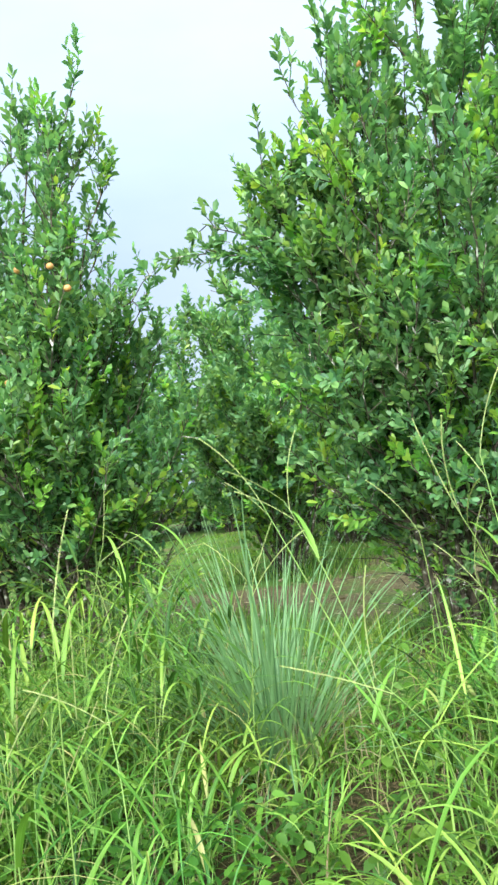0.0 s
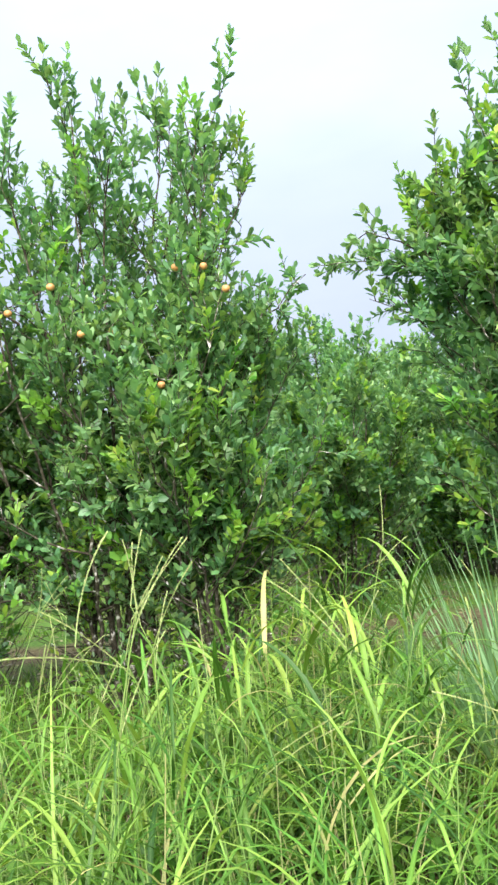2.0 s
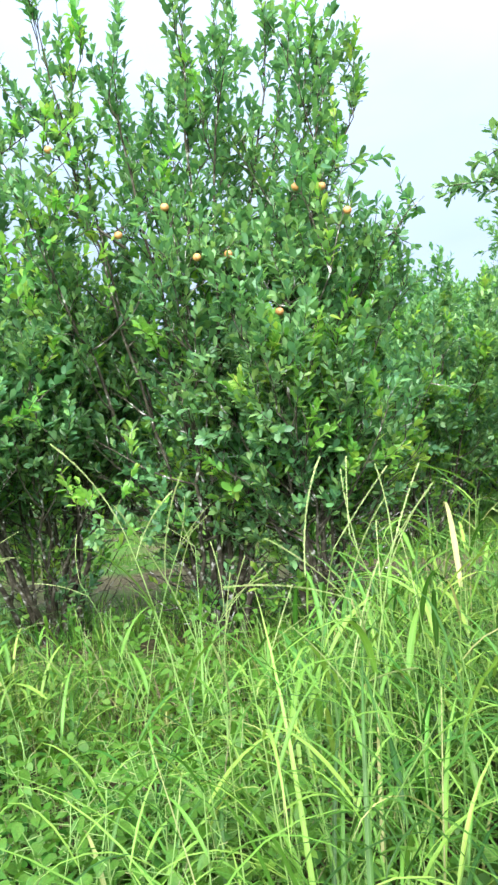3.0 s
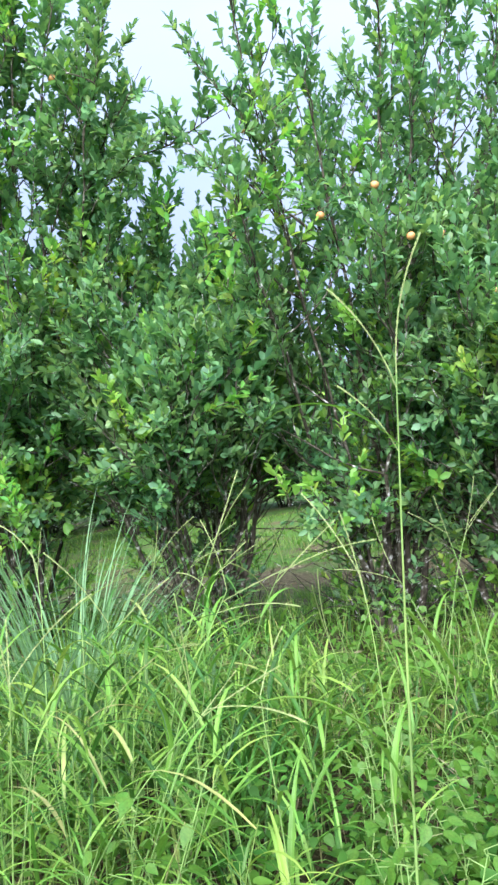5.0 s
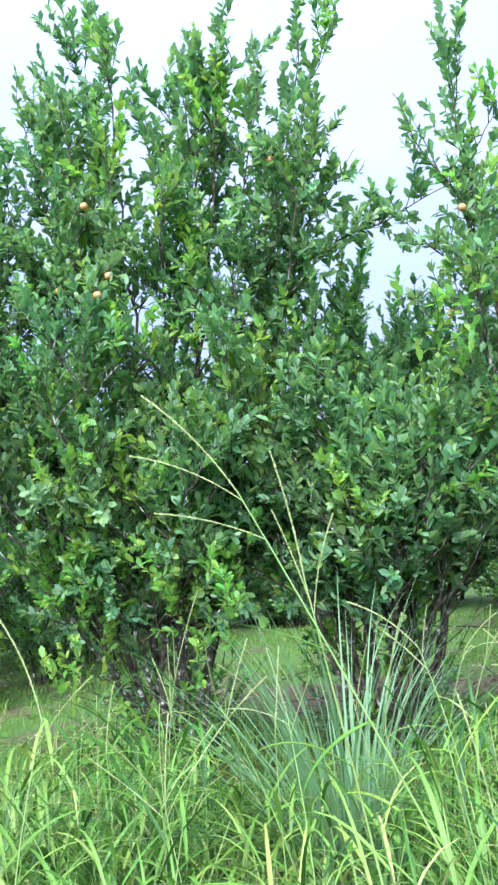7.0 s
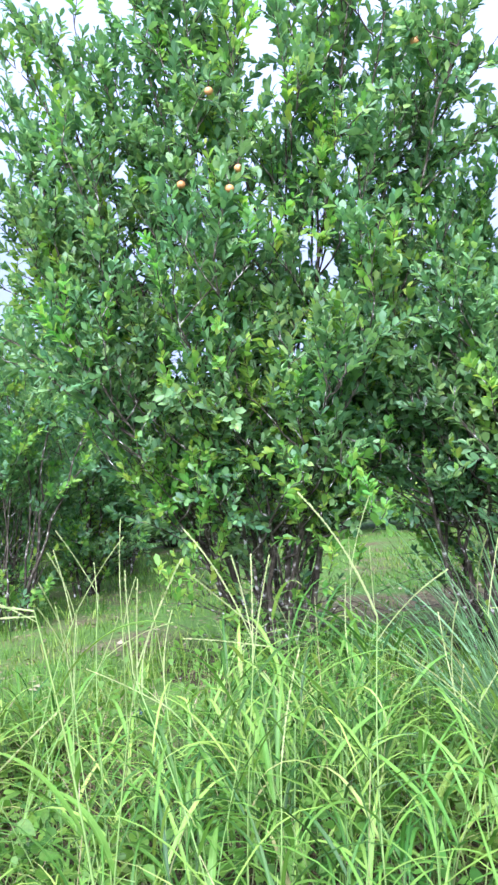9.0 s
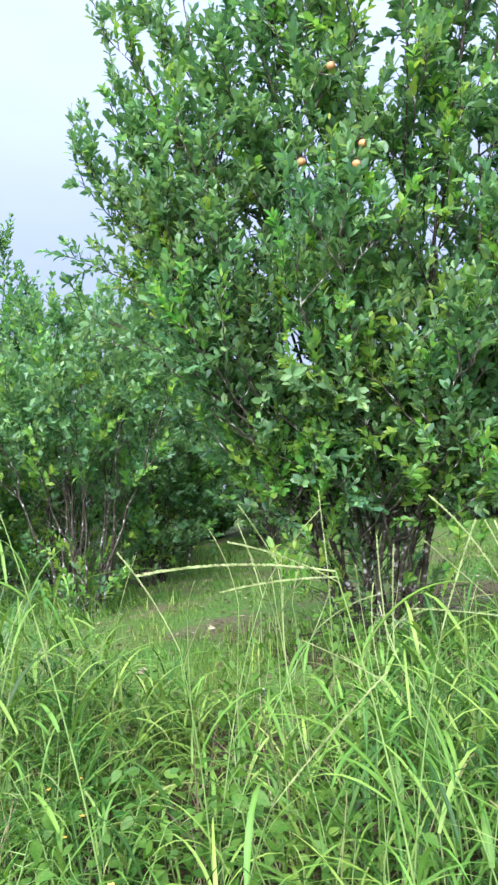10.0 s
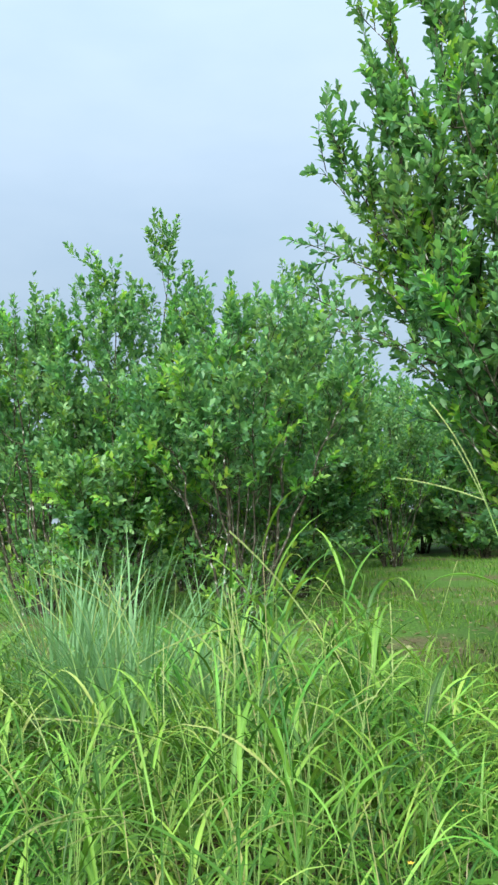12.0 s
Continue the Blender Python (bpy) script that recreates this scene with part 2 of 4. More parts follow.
def tubes(lines, sides):
    """Round stems along polylines of (points, radii)."""
    verts, faces, at = [], [], 0
    ring = np.linspace(0, 2 * np.pi, sides, endpoint=False)
    around = np.arange(sides)
    for pts, rad in lines:
        pts = np.asarray(pts, float)
        d = unit(np.gradient(pts, axis=0))
        side = unit(np.cross(d, (0.31, 0.87, 0.21)))
        up = np.cross(side, d)
        verts.append((pts[:, None] + np.asarray(rad)[:, None, None] * (np.cos(ring)[None, :, None] * side[:, None] + np.sin(ring)[None, :, None] * up[:, None])).reshape(-1, 3))
        k = len(pts)
        a = at + (np.arange(k - 1)[:, None] * sides + around[None])
        b = at + (np.arange(k - 1)[:, None] * sides + (around[None] + 1) % sides)
        faces.append(np.stack([a, b, b + sides, a + sides], -1).reshape(-1, 4))
        at += k * sides
    return np.concatenate(verts), np.concatenate(faces)


def strips(base, az, length, width, tilt, bend, seg=6, fold=0.25, twist=None):
    """Grass blades: tapering strips with a keel, that lean by tilt and bow over by bend (radians)."""
    base = np.asarray(base, float)
    count = len(base)
    s = np.linspace(0, 1, seg + 1)
    theta = tilt[:, None] + bend[:, None] * s[None] ** 1.6
    step = length[:, None] / seg
    dx, dz = np.sin(theta) * step, np.cos(theta) * step
    r = np.concatenate([np.zeros((count, 1)), np.cumsum((dx[:, 1:] + dx[:, :-1]) / 2, 1)], 1)
    z = np.concatenate([np.zeros((count, 1)), np.cumsum((dz[:, 1:] + dz[:, :-1]) / 2, 1)], 1)
    out = np.stack([np.cos(az), np.sin(az), 0 * az], -1)
    turn = az + np.pi / 2 + (0 if twist is None else twist)
    side = np.stack([np.cos(turn), np.sin(turn), 0 * az], -1)
    centre = base[:, None] + r[..., None] * out[:, None] + z[..., None] * np.array([0, 0, 1.0])
    wide = np.minimum(1, 0.5 + 2.0 * s) * (1 - s**1.7) + 0.02
    w = 0.5 * width[:, None] * wide[None]
    up = np.stack([-np.cos(theta) * np.cos(az)[:, None], -np.cos(theta) * np.sin(az)[:, None], np.sin(theta)], -1)
    lift = fold * w[..., None] * up
    left, right = centre - w[..., None] * side[:, None] + lift, centre + w[..., None] * side[:, None] + lift
    verts = np.stack([left, centre, right], 2).reshape(-1, 3)
    start = (np.arange(count) * (seg + 1) * 3)[:, None, None]
    ring = (np.arange(seg) * 3)[None, :, None]
    quad = np.array([[0, 1, 4, 3], [1, 2, 5, 4]])
    faces = (start[..., None] + ring[..., None] + quad[None, None]).reshape(-1, 4)
    return verts, faces


# a citrus leaf, one long: narrow base, widest at the middle, pointed, folded along its rib
LEAF_FORM = np.array([[0, 0, 0], [-0.17, 0.26, 0.045], [0, 0.28, -0.01], [0.17, 0.26, 0.045], [-0.23, 0.70, 0.04], [0, 0.68, -0.02], [0.23, 0.70, 0.04], [0, 1.0, -0.06]])
LEAF_TRIS = np.array([[0, 2, 1], [0, 3, 2], [1, 2, 5], [1, 5, 4], [2, 3, 6], [2, 6, 5], [4, 5, 7], [5, 6, 7]])
# the same leaf with fewer corners, for trees farther back
FAR_FORM = np.array([[0, 0, 0], [-0.26, 0.58, 0.05], [0, 0.56, -0.02], [0.26, 0.58, 0.05], [0, 1.0, -0.06]])
FAR_TRIS = np.array([[0, 2, 1], [0, 3, 2], [1, 2, 4], [2, 3, 4]])
# a heart-shaped weed leaf
WEED_EDGE = [(0.08, 0.16), (0.24, 0.30), (0.44, 0.31), (0.67, 0.21), (0.86, 0.09)]
WEED_FORM = np.array([(0, 0, 0)] + [(k * w, a - 0.05 * (k != 0) * (a < 0.2), 0.16 * w * abs(k) - 0.10 * a * a) for a, w in WEED_EDGE for k in (-1, 0, 1)] + [(0, 1.0, -0.13)])
WEED_TRIS = np.array([(0, 2, 1), (0, 3, 2)] + [t for r in range(1, 13, 3) for t in ((r, r + 1, r + 4), (r, r + 4, r + 3), (r + 1, r + 2, r + 5), (r + 1, r + 5, r + 4))] + [(13, 14, 16), (14, 15, 16)])


def leaves(pos, along, normal, size, form=LEAF_FORM, tris=LEAF_TRIS, wide=None):
    along = unit(along)
    side = unit(np.cross(along, normal))
    normal = np.cross(side, along)
    size = np.asarray(size, float)
    wide = np.ones(len(size)) if wide is None else wide
    f = form[None] * size[:, None, None]
    verts = pos[:, None] + f[..., 0:1] * wide[:, None, None] * side[:, None] + f[..., 1:2] * along[:, None] + f[..., 2:3] * normal[:, None]
    faces = (np.arange(len(size)) * len(form))[:, None, None] + tris[None]
    return verts.reshape(-1, 3), faces.reshape(-1, 3)


def ground_z(x, y):
    """The verge is low and flat; the orchard floor rolls a little."""
    x, y = np.asarray(x, float), np.asarray(y, float)
    rise = np.clip((y - 3.0) / 2.5, 0, 1)
    return 0.08 * rise * rise * (3 - 2 * rise) + 0.03 * np.sin(1.3 * x + 0.7 * y) * np.clip(y / 5, 0, 1) + 0.02 * np.sin(2.9 * x - 1.9 * y)


# where the first row of trees stands
FEET = ((0.42, 5.8), (-3.3, 6.0), (-2.4, 5.85), (-4.8, 6.1), (-6.5, 6.1))


def near_feet(x, y, reach):
    """True close to a tree of the first row, with a ragged rim."""
    rag = 0.2 * np.sin(5.1 * x + 2.3 * y) + 0.15 * np.sin(9.7 * y - 4.1 * x)
    return np.any([np.hypot(x - cx, 1.2 * (y - cy + 0.2)) < reach + rag for cx, cy in FEET], axis=0)


# ---- ground ----
def build_ground():
    xs = np.unique(np.concatenate([np.linspace(-900, -40, 14), np.linspace(-40, -14, 20), np.linspace(-14, 6, 110), np.linspace(6, 40, 20), np.linspace(40, 900, 14)]))
    ys = np.unique(np.concatenate([np.linspace(-900, -20, 10), np.linspace(-20, -1, 12), np.linspace(-1, 16, 90), np.linspace(16, 50, 20), np.linspace(50, 1500, 16)]))
    gx, gy = np.meshgrid(xs, ys)
    gz = ground_z(gx, gy)
    v = np.stack([gx, gy, gz], -1).reshape(-1, 3)
    w = len(xs)
    i = (np.arange(len(ys) - 1)[:, None] * w + np.arange(w - 1)[None]).ravel()
    foot = (v[i, 1] > 0.95 + 0.15 * np.sin(2.3 * v[i, 0]) + 0.1 * np.sin(7.1 * v[i, 0])) & (v[i, 1] < 4.3 + 0.3 * np.sin(3 * v[i, 0]))
    foot |= near_feet(v[i, 0], v[i, 1], 0.85)
    me = mesh_of("ground", v, np.stack([i, i + 1, i + w + 1, i + w], -1), [GROUND, LITTER], foot.astype(int))
    tagged(new("ground", me), "orchard floor of short green grass and bare brown soil", "ground", kind="structure")


build_ground()


# ---- citrus trees ----
def grow(rng, stems, per_stem, per_branch, leaf, open_below, close, sprays=(), boughs=(), fresh_share=0.12, fruits=()):
    """Stems from one foot that spread like a vase, branches off them, upright leafy shoots off those."""
    trunk, limbs, twigs = [], [], []
    lp, la, ln, ls, ly = [], [], [], [], []

    def shoot(p, d, length, young):
        d = unit(d)
        bow = unit(rng.normal(size=3)) * 0.12 * length
        pts = np.array([p, p + d * length * 0.5 + bow, p + d * length])
        twigs.append((pts, np.array([0.0045, 0.0035, 0.0015])))
        count = max(5, int(length / close))
        s = np.sort(rng.uniform(0.08, 1.0, count))
        q = np.where(s[:, None] < 0.5, p + (pts[1] - p) * (s[:, None] * 2), pts[1] + (pts[2] - pts[1]) * (s[:, None] * 2 - 1))
        a = unit(np.cross(d, (0.3, 0.5, 0.81)))
        b = np.cross(d, a)
        phi = np.arange(count) * 2.4 + rng.uniform(0, 6.28) + rng.normal(0, 0.3, count)
        radial = np.cos(phi)[:, None] * a + np.sin(phi)[:, None] * b
        lean = rng.normal(0.74, 0.25, count) - 0.4 * (s > 0.85)
        along = d * np.cos(lean)[:, None] + radial * np.sin(lean)[:, None] + rng.normal(0, 0.14, (count, 3))
        lp.append(q)
        la.append(along)
        ln.append(d + np.array([0, 0, 0.5]) + rng.normal(0, 0.35, (count, 3)))
        ls.append(leaf * rng.uniform(0.6, 1.15, count) * np.where(s > 0.93, 0.75, 1))
        ly.append(np.full(count, young))

    for azimuth, far, top in stems:
        az = radians(azimuth) + rng.normal(0, 0.06)
        out = np.array([np.cos(az), np.sin(az), 0])
        s = np.linspace(0, 1, 14)
        wob = np.cumsum(rng.normal(0, 0.028, (14, 3)), 0)
        bow = rng.uniform(0.85, 1.15)
        thick = rng.uniform(0.009, 0.021)
        flare = 0.011
        if len(trunk) < 12:
            foot = rng.uniform(0.02, 0.22)
            start = out * foot + np.array([0, 0, -0.05])
        else:
            # a fork off the stem that leans the same way
            host = max(trunk[:12], key=lambda line: float(line[0][-1][:2] @ out[:2]) / np.linalg.norm(line[0][-1][:2]) + rng.normal(0, 0.3))[0]
            start = host[int(rng.integers(1, 4))] + 0.0
            thick, flare = 0.75 * thick, 0.0
        end = out * far + np.array([0, 0, top])
        sweep = np.array([end[0] - start[0], end[1] - start[1], 0])
        pts = start + sweep * (s**bow)[:, None] + np.array([0, 0, end[2] - start[2]]) * s[:, None] + wob - wob[0]
        trunk.append((pts, thick * (1 - s) ** 0.8 + 0.004 + flare * (1 - s) ** 8))
        for m in range(9):
            shoot(pts[-1 - m // 2], np.array([0, 0, 1.0]) + 0.15 * out + rng.normal(0, 0.1 + 0.04 * m, 3), rng.uniform(0.25, 0.5) + 0.12 * (m < 2), rng.random() < 0.06)
        for j in range(per_stem):
            low = min(0.8, max(0.03, open_below - start[2]) / top)
            f = low + (0.97 - low) * (j + rng.uniform(0, 1)) / per_stem
            i = f * 13
            p = pts[int(i)] + (pts[min(13, int(i) + 1)] - pts[int(i)]) * (i - int(i))
            a2 = az + rng.normal(0, 1.2)
            o2 = np.array([np.cos(a2), np.sin(a2), 0])
            long = rng.uniform(0.3, 0.85) * (1.25 - 0.82 * f)
            rise = rng.uniform(0.1, 0.8) + 0.9 * f
            t = np.linspace(0, 1, 6)
            bw = np.cumsum(rng.normal(0, 0.015, (6, 3)), 0)
            b = p + o2 * (long * t)[:, None] + np.array([0, 0, 1.0]) * (long * rise * t**1.3)[:, None] + bw - bw[0]
            limbs.append((b, 0.010 * (1 - 0.75 * t) * (1.2 - 0.6 * f)))
            fresh = rng.random() < fresh_share * (2.2 if p[2] < 1.7 else 0.7)
            for m in range(per_branch):
                u = 0.3 + 0.7 * (m + rng.uniform(0, 1)) / per_branch
                i2 = u * 5
                q = b[int(i2)] + (b[min(5, int(i2) + 1)] - b[int(i2)]) * (i2 - int(i2))
                d = unit(b[-1] - b[0]) * 0.5 + np.array([0, 0, rng.uniform(0.0, 1.0) + 0.7 * f]) + rng.normal(0, 0.5, 3)
                shoot(q, d, rng.uniform(0.14, 0.36) + 0.14 * f, rng.random() < (0.6 if fresh else 0.07))
    # low suckers round the foot
    for m in range(48):
        a2 = rng.uniform(0, 2 * np.pi)
        r = rng.uniform(0.08, 0.5)
        shoot(np.array([r * np.cos(a2), r * np.sin(a2), rng.uniform(0.1, 0.8)]), np.array([0.7 * np.cos(a2), 0.7 * np.sin(a2), 0.9]), rng.uniform(0.15, 0.45), rng.random() < 0.5)
    # bare dead twigs among the stems
    for m in range(130):
        a2, r, z = rng.uniform(0, 2 * np.pi), rng.uniform(0.05, 0.5), rng.uniform(0.1, 1.2)
        p = np.array([r * np.cos(a2), r * np.sin(a2), z])
        d = unit(np.array([np.cos(a2 + rng.normal(0, 0.8)), np.sin(a2), rng.uniform(-0.2, 1.4)])) * rng.uniform(0.25, 0.8)
        twigs.append((np.array([p, p + 0.5 * d + rng.normal(0, 0.05, 3), p + d]), np.array([0.006, 0.004, 0.0015])))
    # long thin boughs that reach out of the crown
    for begin, finish, count in boughs:
        t = np.linspace(0, 1, 7)
        bw = np.cumsum(rng.normal(0, 0.03, (7, 3)), 0)
        b = np.array(begin) + (np.array(finish) - np.array(begin)) * t[:, None] + bw - bw[0]
        limbs.append((b, 0.011 * (1 - 0.8 * t)))
        for m in range(count):
            u = rng.uniform(0.25, 1.0) * 5.99
            q = b[int(u)] + (b[int(u) + 1] - b[int(u)]) * (u - int(u))
            shoot(q, unit(b[-1] - b[0]) * 0.5 + rng.normal(0, 0.5, 3) + np.array([0, 0, 0.3]), rng.uniform(0.12, 0.3), False)
    # sprays of yellowed leaves
    for place in sprays:
        for m in range(9):
            shoot(np.array(place) + rng.normal(0, 0.13, 3) * (1, 1, 1.6), np.array([0, -0.2, 0.8]) + rng.normal(0, 0.45, 3), rng.uniform(0.15, 0.3), True)
    # a thin branch with a few leaves above every fruit
    nodes = np.concatenate([line[0][4:] for line in trunk])
    for place in fruits:
        end = np.array(place) + np.array([0, 0, 0.035])
        root = nodes[np.argmin(np.linalg.norm(nodes - end + np.array([0, 0, 0.15]), axis=1))]
        t = np.linspace(0, 1, 6)
        b = root + (end - root) * t[:, None] + np.array([0, 0, 0.35 * np.linalg.norm(end - root)]) * (t * (1 - t))[:, None]
        limbs.append((b, 0.006 - 0.004 * t))
        for m in range(7):
            shoot(b[int(rng.integers(3, 6))], unit(b[-1] - b[0]) * 0.4 + rng.normal(0, 0.5, 3) + np.array([0, 0.1, 0.5]), rng.uniform(0.1, 0.22), False)
    return trunk, limbs, twigs, [np.concatenate(v) for v in (lp, la, ln, ls, ly)]


def round_fruit(size):
    bm = bmesh.new()
    bmesh.ops.create_uvsphere(bm, u_segments=14, v_segments=10, radius=size / 2)
    for v in bm.verts:
        v.co.z *= 0.93
        if v.co.z > 0:
            v.co.z -= 0.12 * size * math.exp(-((v.co.x**2 + v.co.y**2) / (0.16 * size) ** 2))
    for f in bm.faces:
        f.smooth = True
    me = bpy.data.meshes.new("fruit")
    bm.to_mesh(me)
    bm.free()
    me.materials.append(ORANGE)
    return me


FRUIT = round_fruit(0.055)


YOUNG_LEAF = mesh_of("young_leaf", LEAF_FORM, LEAF_TRIS, [YOUNG])


def citrus_tree(seed, x, y, stems, label, per_stem=12, per_branch=7, leaf=0.084, open_below=0.75, close=0.0152, far=False, sprays=(), boughs=(), fresh_share=0.12, fruits=()):
    rng = np.random.default_rng(seed)
    tree = new("citrus_tree")
    tree.empty_display_size = 0.3
    foot = np.array([x, y, float(ground_z(x, y))])
    hung = [np.array(place) + np.array([0, 0.12, 0]) - foot for place in fruits]
    trunk, limbs, twigs, (lp, la, ln, ls, ly) = grow(rng, stems, per_stem, per_branch, leaf, open_below, close, sprays, boughs, fresh_share, hung)
    for place in hung:
        part("fruit", FRUIT, tree, "ripe orange fruit").matrix_basis = Matrix.Translation(place)
    for line in trunk:
        v, f = tubes([line], 5 if far else 8)
        part("stem", mesh_of("stem", v, f, [BARK]), tree)
    v, f = tubes(limbs, 4)
    part("branchwork", mesh_of("branchwork", v, f, [BARK]), tree, kind="stuff")
    v, f = tubes(twigs[::3] if far else twigs, 3)
    part("twig_growth", mesh_of("twig_growth", v, f, [BARK]), tree, kind="stuff")
    form, tris = (FAR_FORM, FAR_TRIS) if far else (LEAF_FORM, LEAF_TRIS)
    wide = rng.uniform(0.82, 1.2, len(ls))
    if not far:
        # the fresh leaves low on the open side are single pieces
        near = np.flatnonzero((ly > 0) & (lp[:, 2] < 2.7) & (lp[:, 1] < -0.6))[:170]
        side = unit(np.cross(unit(la[near]), ln[near]))
        for i, across in zip(near, side):
            ahead = unit(la[i])
            up = np.cross(across, ahead)
            m = Matrix(np.stack([across * wide[i], ahead, up], 1).tolist()).to_4x4()
            ob = part("leaf", YOUNG_LEAF, tree)
            ob.matrix_basis = Matrix.Translation(lp[i]) @ m @ Matrix.Scale(float(ls[i]), 4)
        rest = np.ones(len(ls), bool)
        rest[near] = False
        lp, la, ln, ls, ly, wide = (v[rest] for v in (lp, la, ln, ls, ly, wide))
    v, f = leaves(lp, la, ln, ls, form, tris, wide)
    part("crown", mesh_of("crown", v, f, [LEAF, YOUNG], np.repeat(ly.astype(int), len(tris))), tree, kind="stuff")
    tree.matrix_basis = pose(x, y, float(ground_z(x, y)), 0, 0, 0)
    return tagged(tree, label, "tree", "orchard trees")


def spread(seed, count, height, reach):
    """Stems all round for a tree without a shape of its own: azimuth, reach, height."""
    rng = np.random.default_rng(seed)
    return [(360 * (k + rng.uniform(-0.3, 0.3)) / count * 5, reach * rng.uniform(0.2, 1.0), height * rng.uniform(0.66, 1.0)) for k in range(count)]


def rising(x, y, tips):
    """Stems from the foot (x, y) to below the given tips, as azimuth, reach and height."""
    low = float(ground_z(x, y)) + 0.42
    return [(math.degrees(math.atan2(b - y, a - x)), math.hypot(a - x, b - y), c - low) for a, b, c in tips]


tree_a = citrus_tree(11, 0.42, 5.8, rising(0.42, 5.8, [(0.0, 5.2, 4.45), (0.3, 5.2, 4.3), (0.6, 4.7, 4.9), (-0.7, 5.2, 3.4), (-0.35, 5.2, 3.65), (1.1, 5.0, 4.9), (0.45, 5.2, 4.55), (1.4, 5.6, 4.9), (-0.4, 5.2, 3.1), (0.4, 6.7, 4.8), (0.1, 4.5, 3.3), (1.0, 4.4, 3.5), (-0.1, 5.2, 3.85), (-0.5, 5.2, 3.6), (0.8, 5.2, 4.8), (1.7, 6.0, 4.4), (1.0, 6.8, 4.6), (0.5, 4.3, 2.9), (0.0, 4.7, 2.5), (0.9, 4.4, 2.3), (0.2, 4.8, 3.9), (0.75, 4.7, 4.3)]),
                     "tall leafy citrus tree standing on the orchard floor", open_below=0.62, fruits=[(0.31, 4.8, 4.18), (0.17, 4.8, 4.03)],
                     boughs=[((-0.4, -0.5, 2.2), (-1.55, -0.65, 2.78), 20), ((-0.5, -0.4, 2.6), (-1.2, -0.6, 3.1), 16), ((-0.5, -0.5, 2.65), (-1.72, -0.65, 3.0), 30), ((-0.8, -0.55, 2.8), (-1.4, -0.6, 3.25), 14)])
tree_b = citrus_tree(23, -3.3, 6.0, rising(-3.3, 6.0, [(-4.0, 4.75, 4.8), (-3.83, 4.8, 4.45), (-3.42, 4.8, 4.3), (-2.88, 4.9, 4.6), (-2.74, 4.9, 4.4), (-1.95, 5.4, 5.0), (-1.9, 5.5, 4.3), (-2.25, 5.5, 4.6), (-2.6, 5.6, 4.8), (-2.85, 5.6, 4.8), (-3.64, 5.4, 4.4), (-2.45, 5.5, 4.4), (-2.0, 5.3, 3.7), (-3.2, 5.0, 4.3), (-1.85, 5.3, 3.2), (-3.3, 5.6, 4.3), (-3.9, 4.6, 3.3), (-3.0, 4.5, 2.9), (-2.2, 4.7, 2.9), (-3.5, 6.9, 4.2), (-2.6, 6.7, 4.3), (-2.15, 5.1, 4.0)]),
                     "open upright citrus tree with ripe orange fruit", open_below=0.7, per_stem=8, per_branch=5, close=0.018, fruits=[(-2.93, 4.5, 2.69), (-2.75, 4.6, 2.71), (-3.46, 4.6, 2.93), (-3.9, 4.62, 3.57), (-2.46, 4.6, 2.31), (-2.29, 4.6, 3.07), (-1.99, 4.7, 2.91), (-4.04, 4.8, 2.95), (-3.11, 4.5, 3.03), (-2.14, 4.8, 3.12)],
                     sprays=[(-0.5, -1.4, 2.9), (-0.46, -1.45, 3.25), (-0.8, -1.5, 2.6), (-0.38, -1.4, 1.2)], boughs=[((-0.1, -0.4, 0.7), (-0.45, -1.45, 1.15), 10), ((1.0, -0.6, 2.5), (1.85, -0.6, 2.98), 16), ((-0.25, -0.9, 2.9), (-0.95, -1.3, 3.5), 14)])
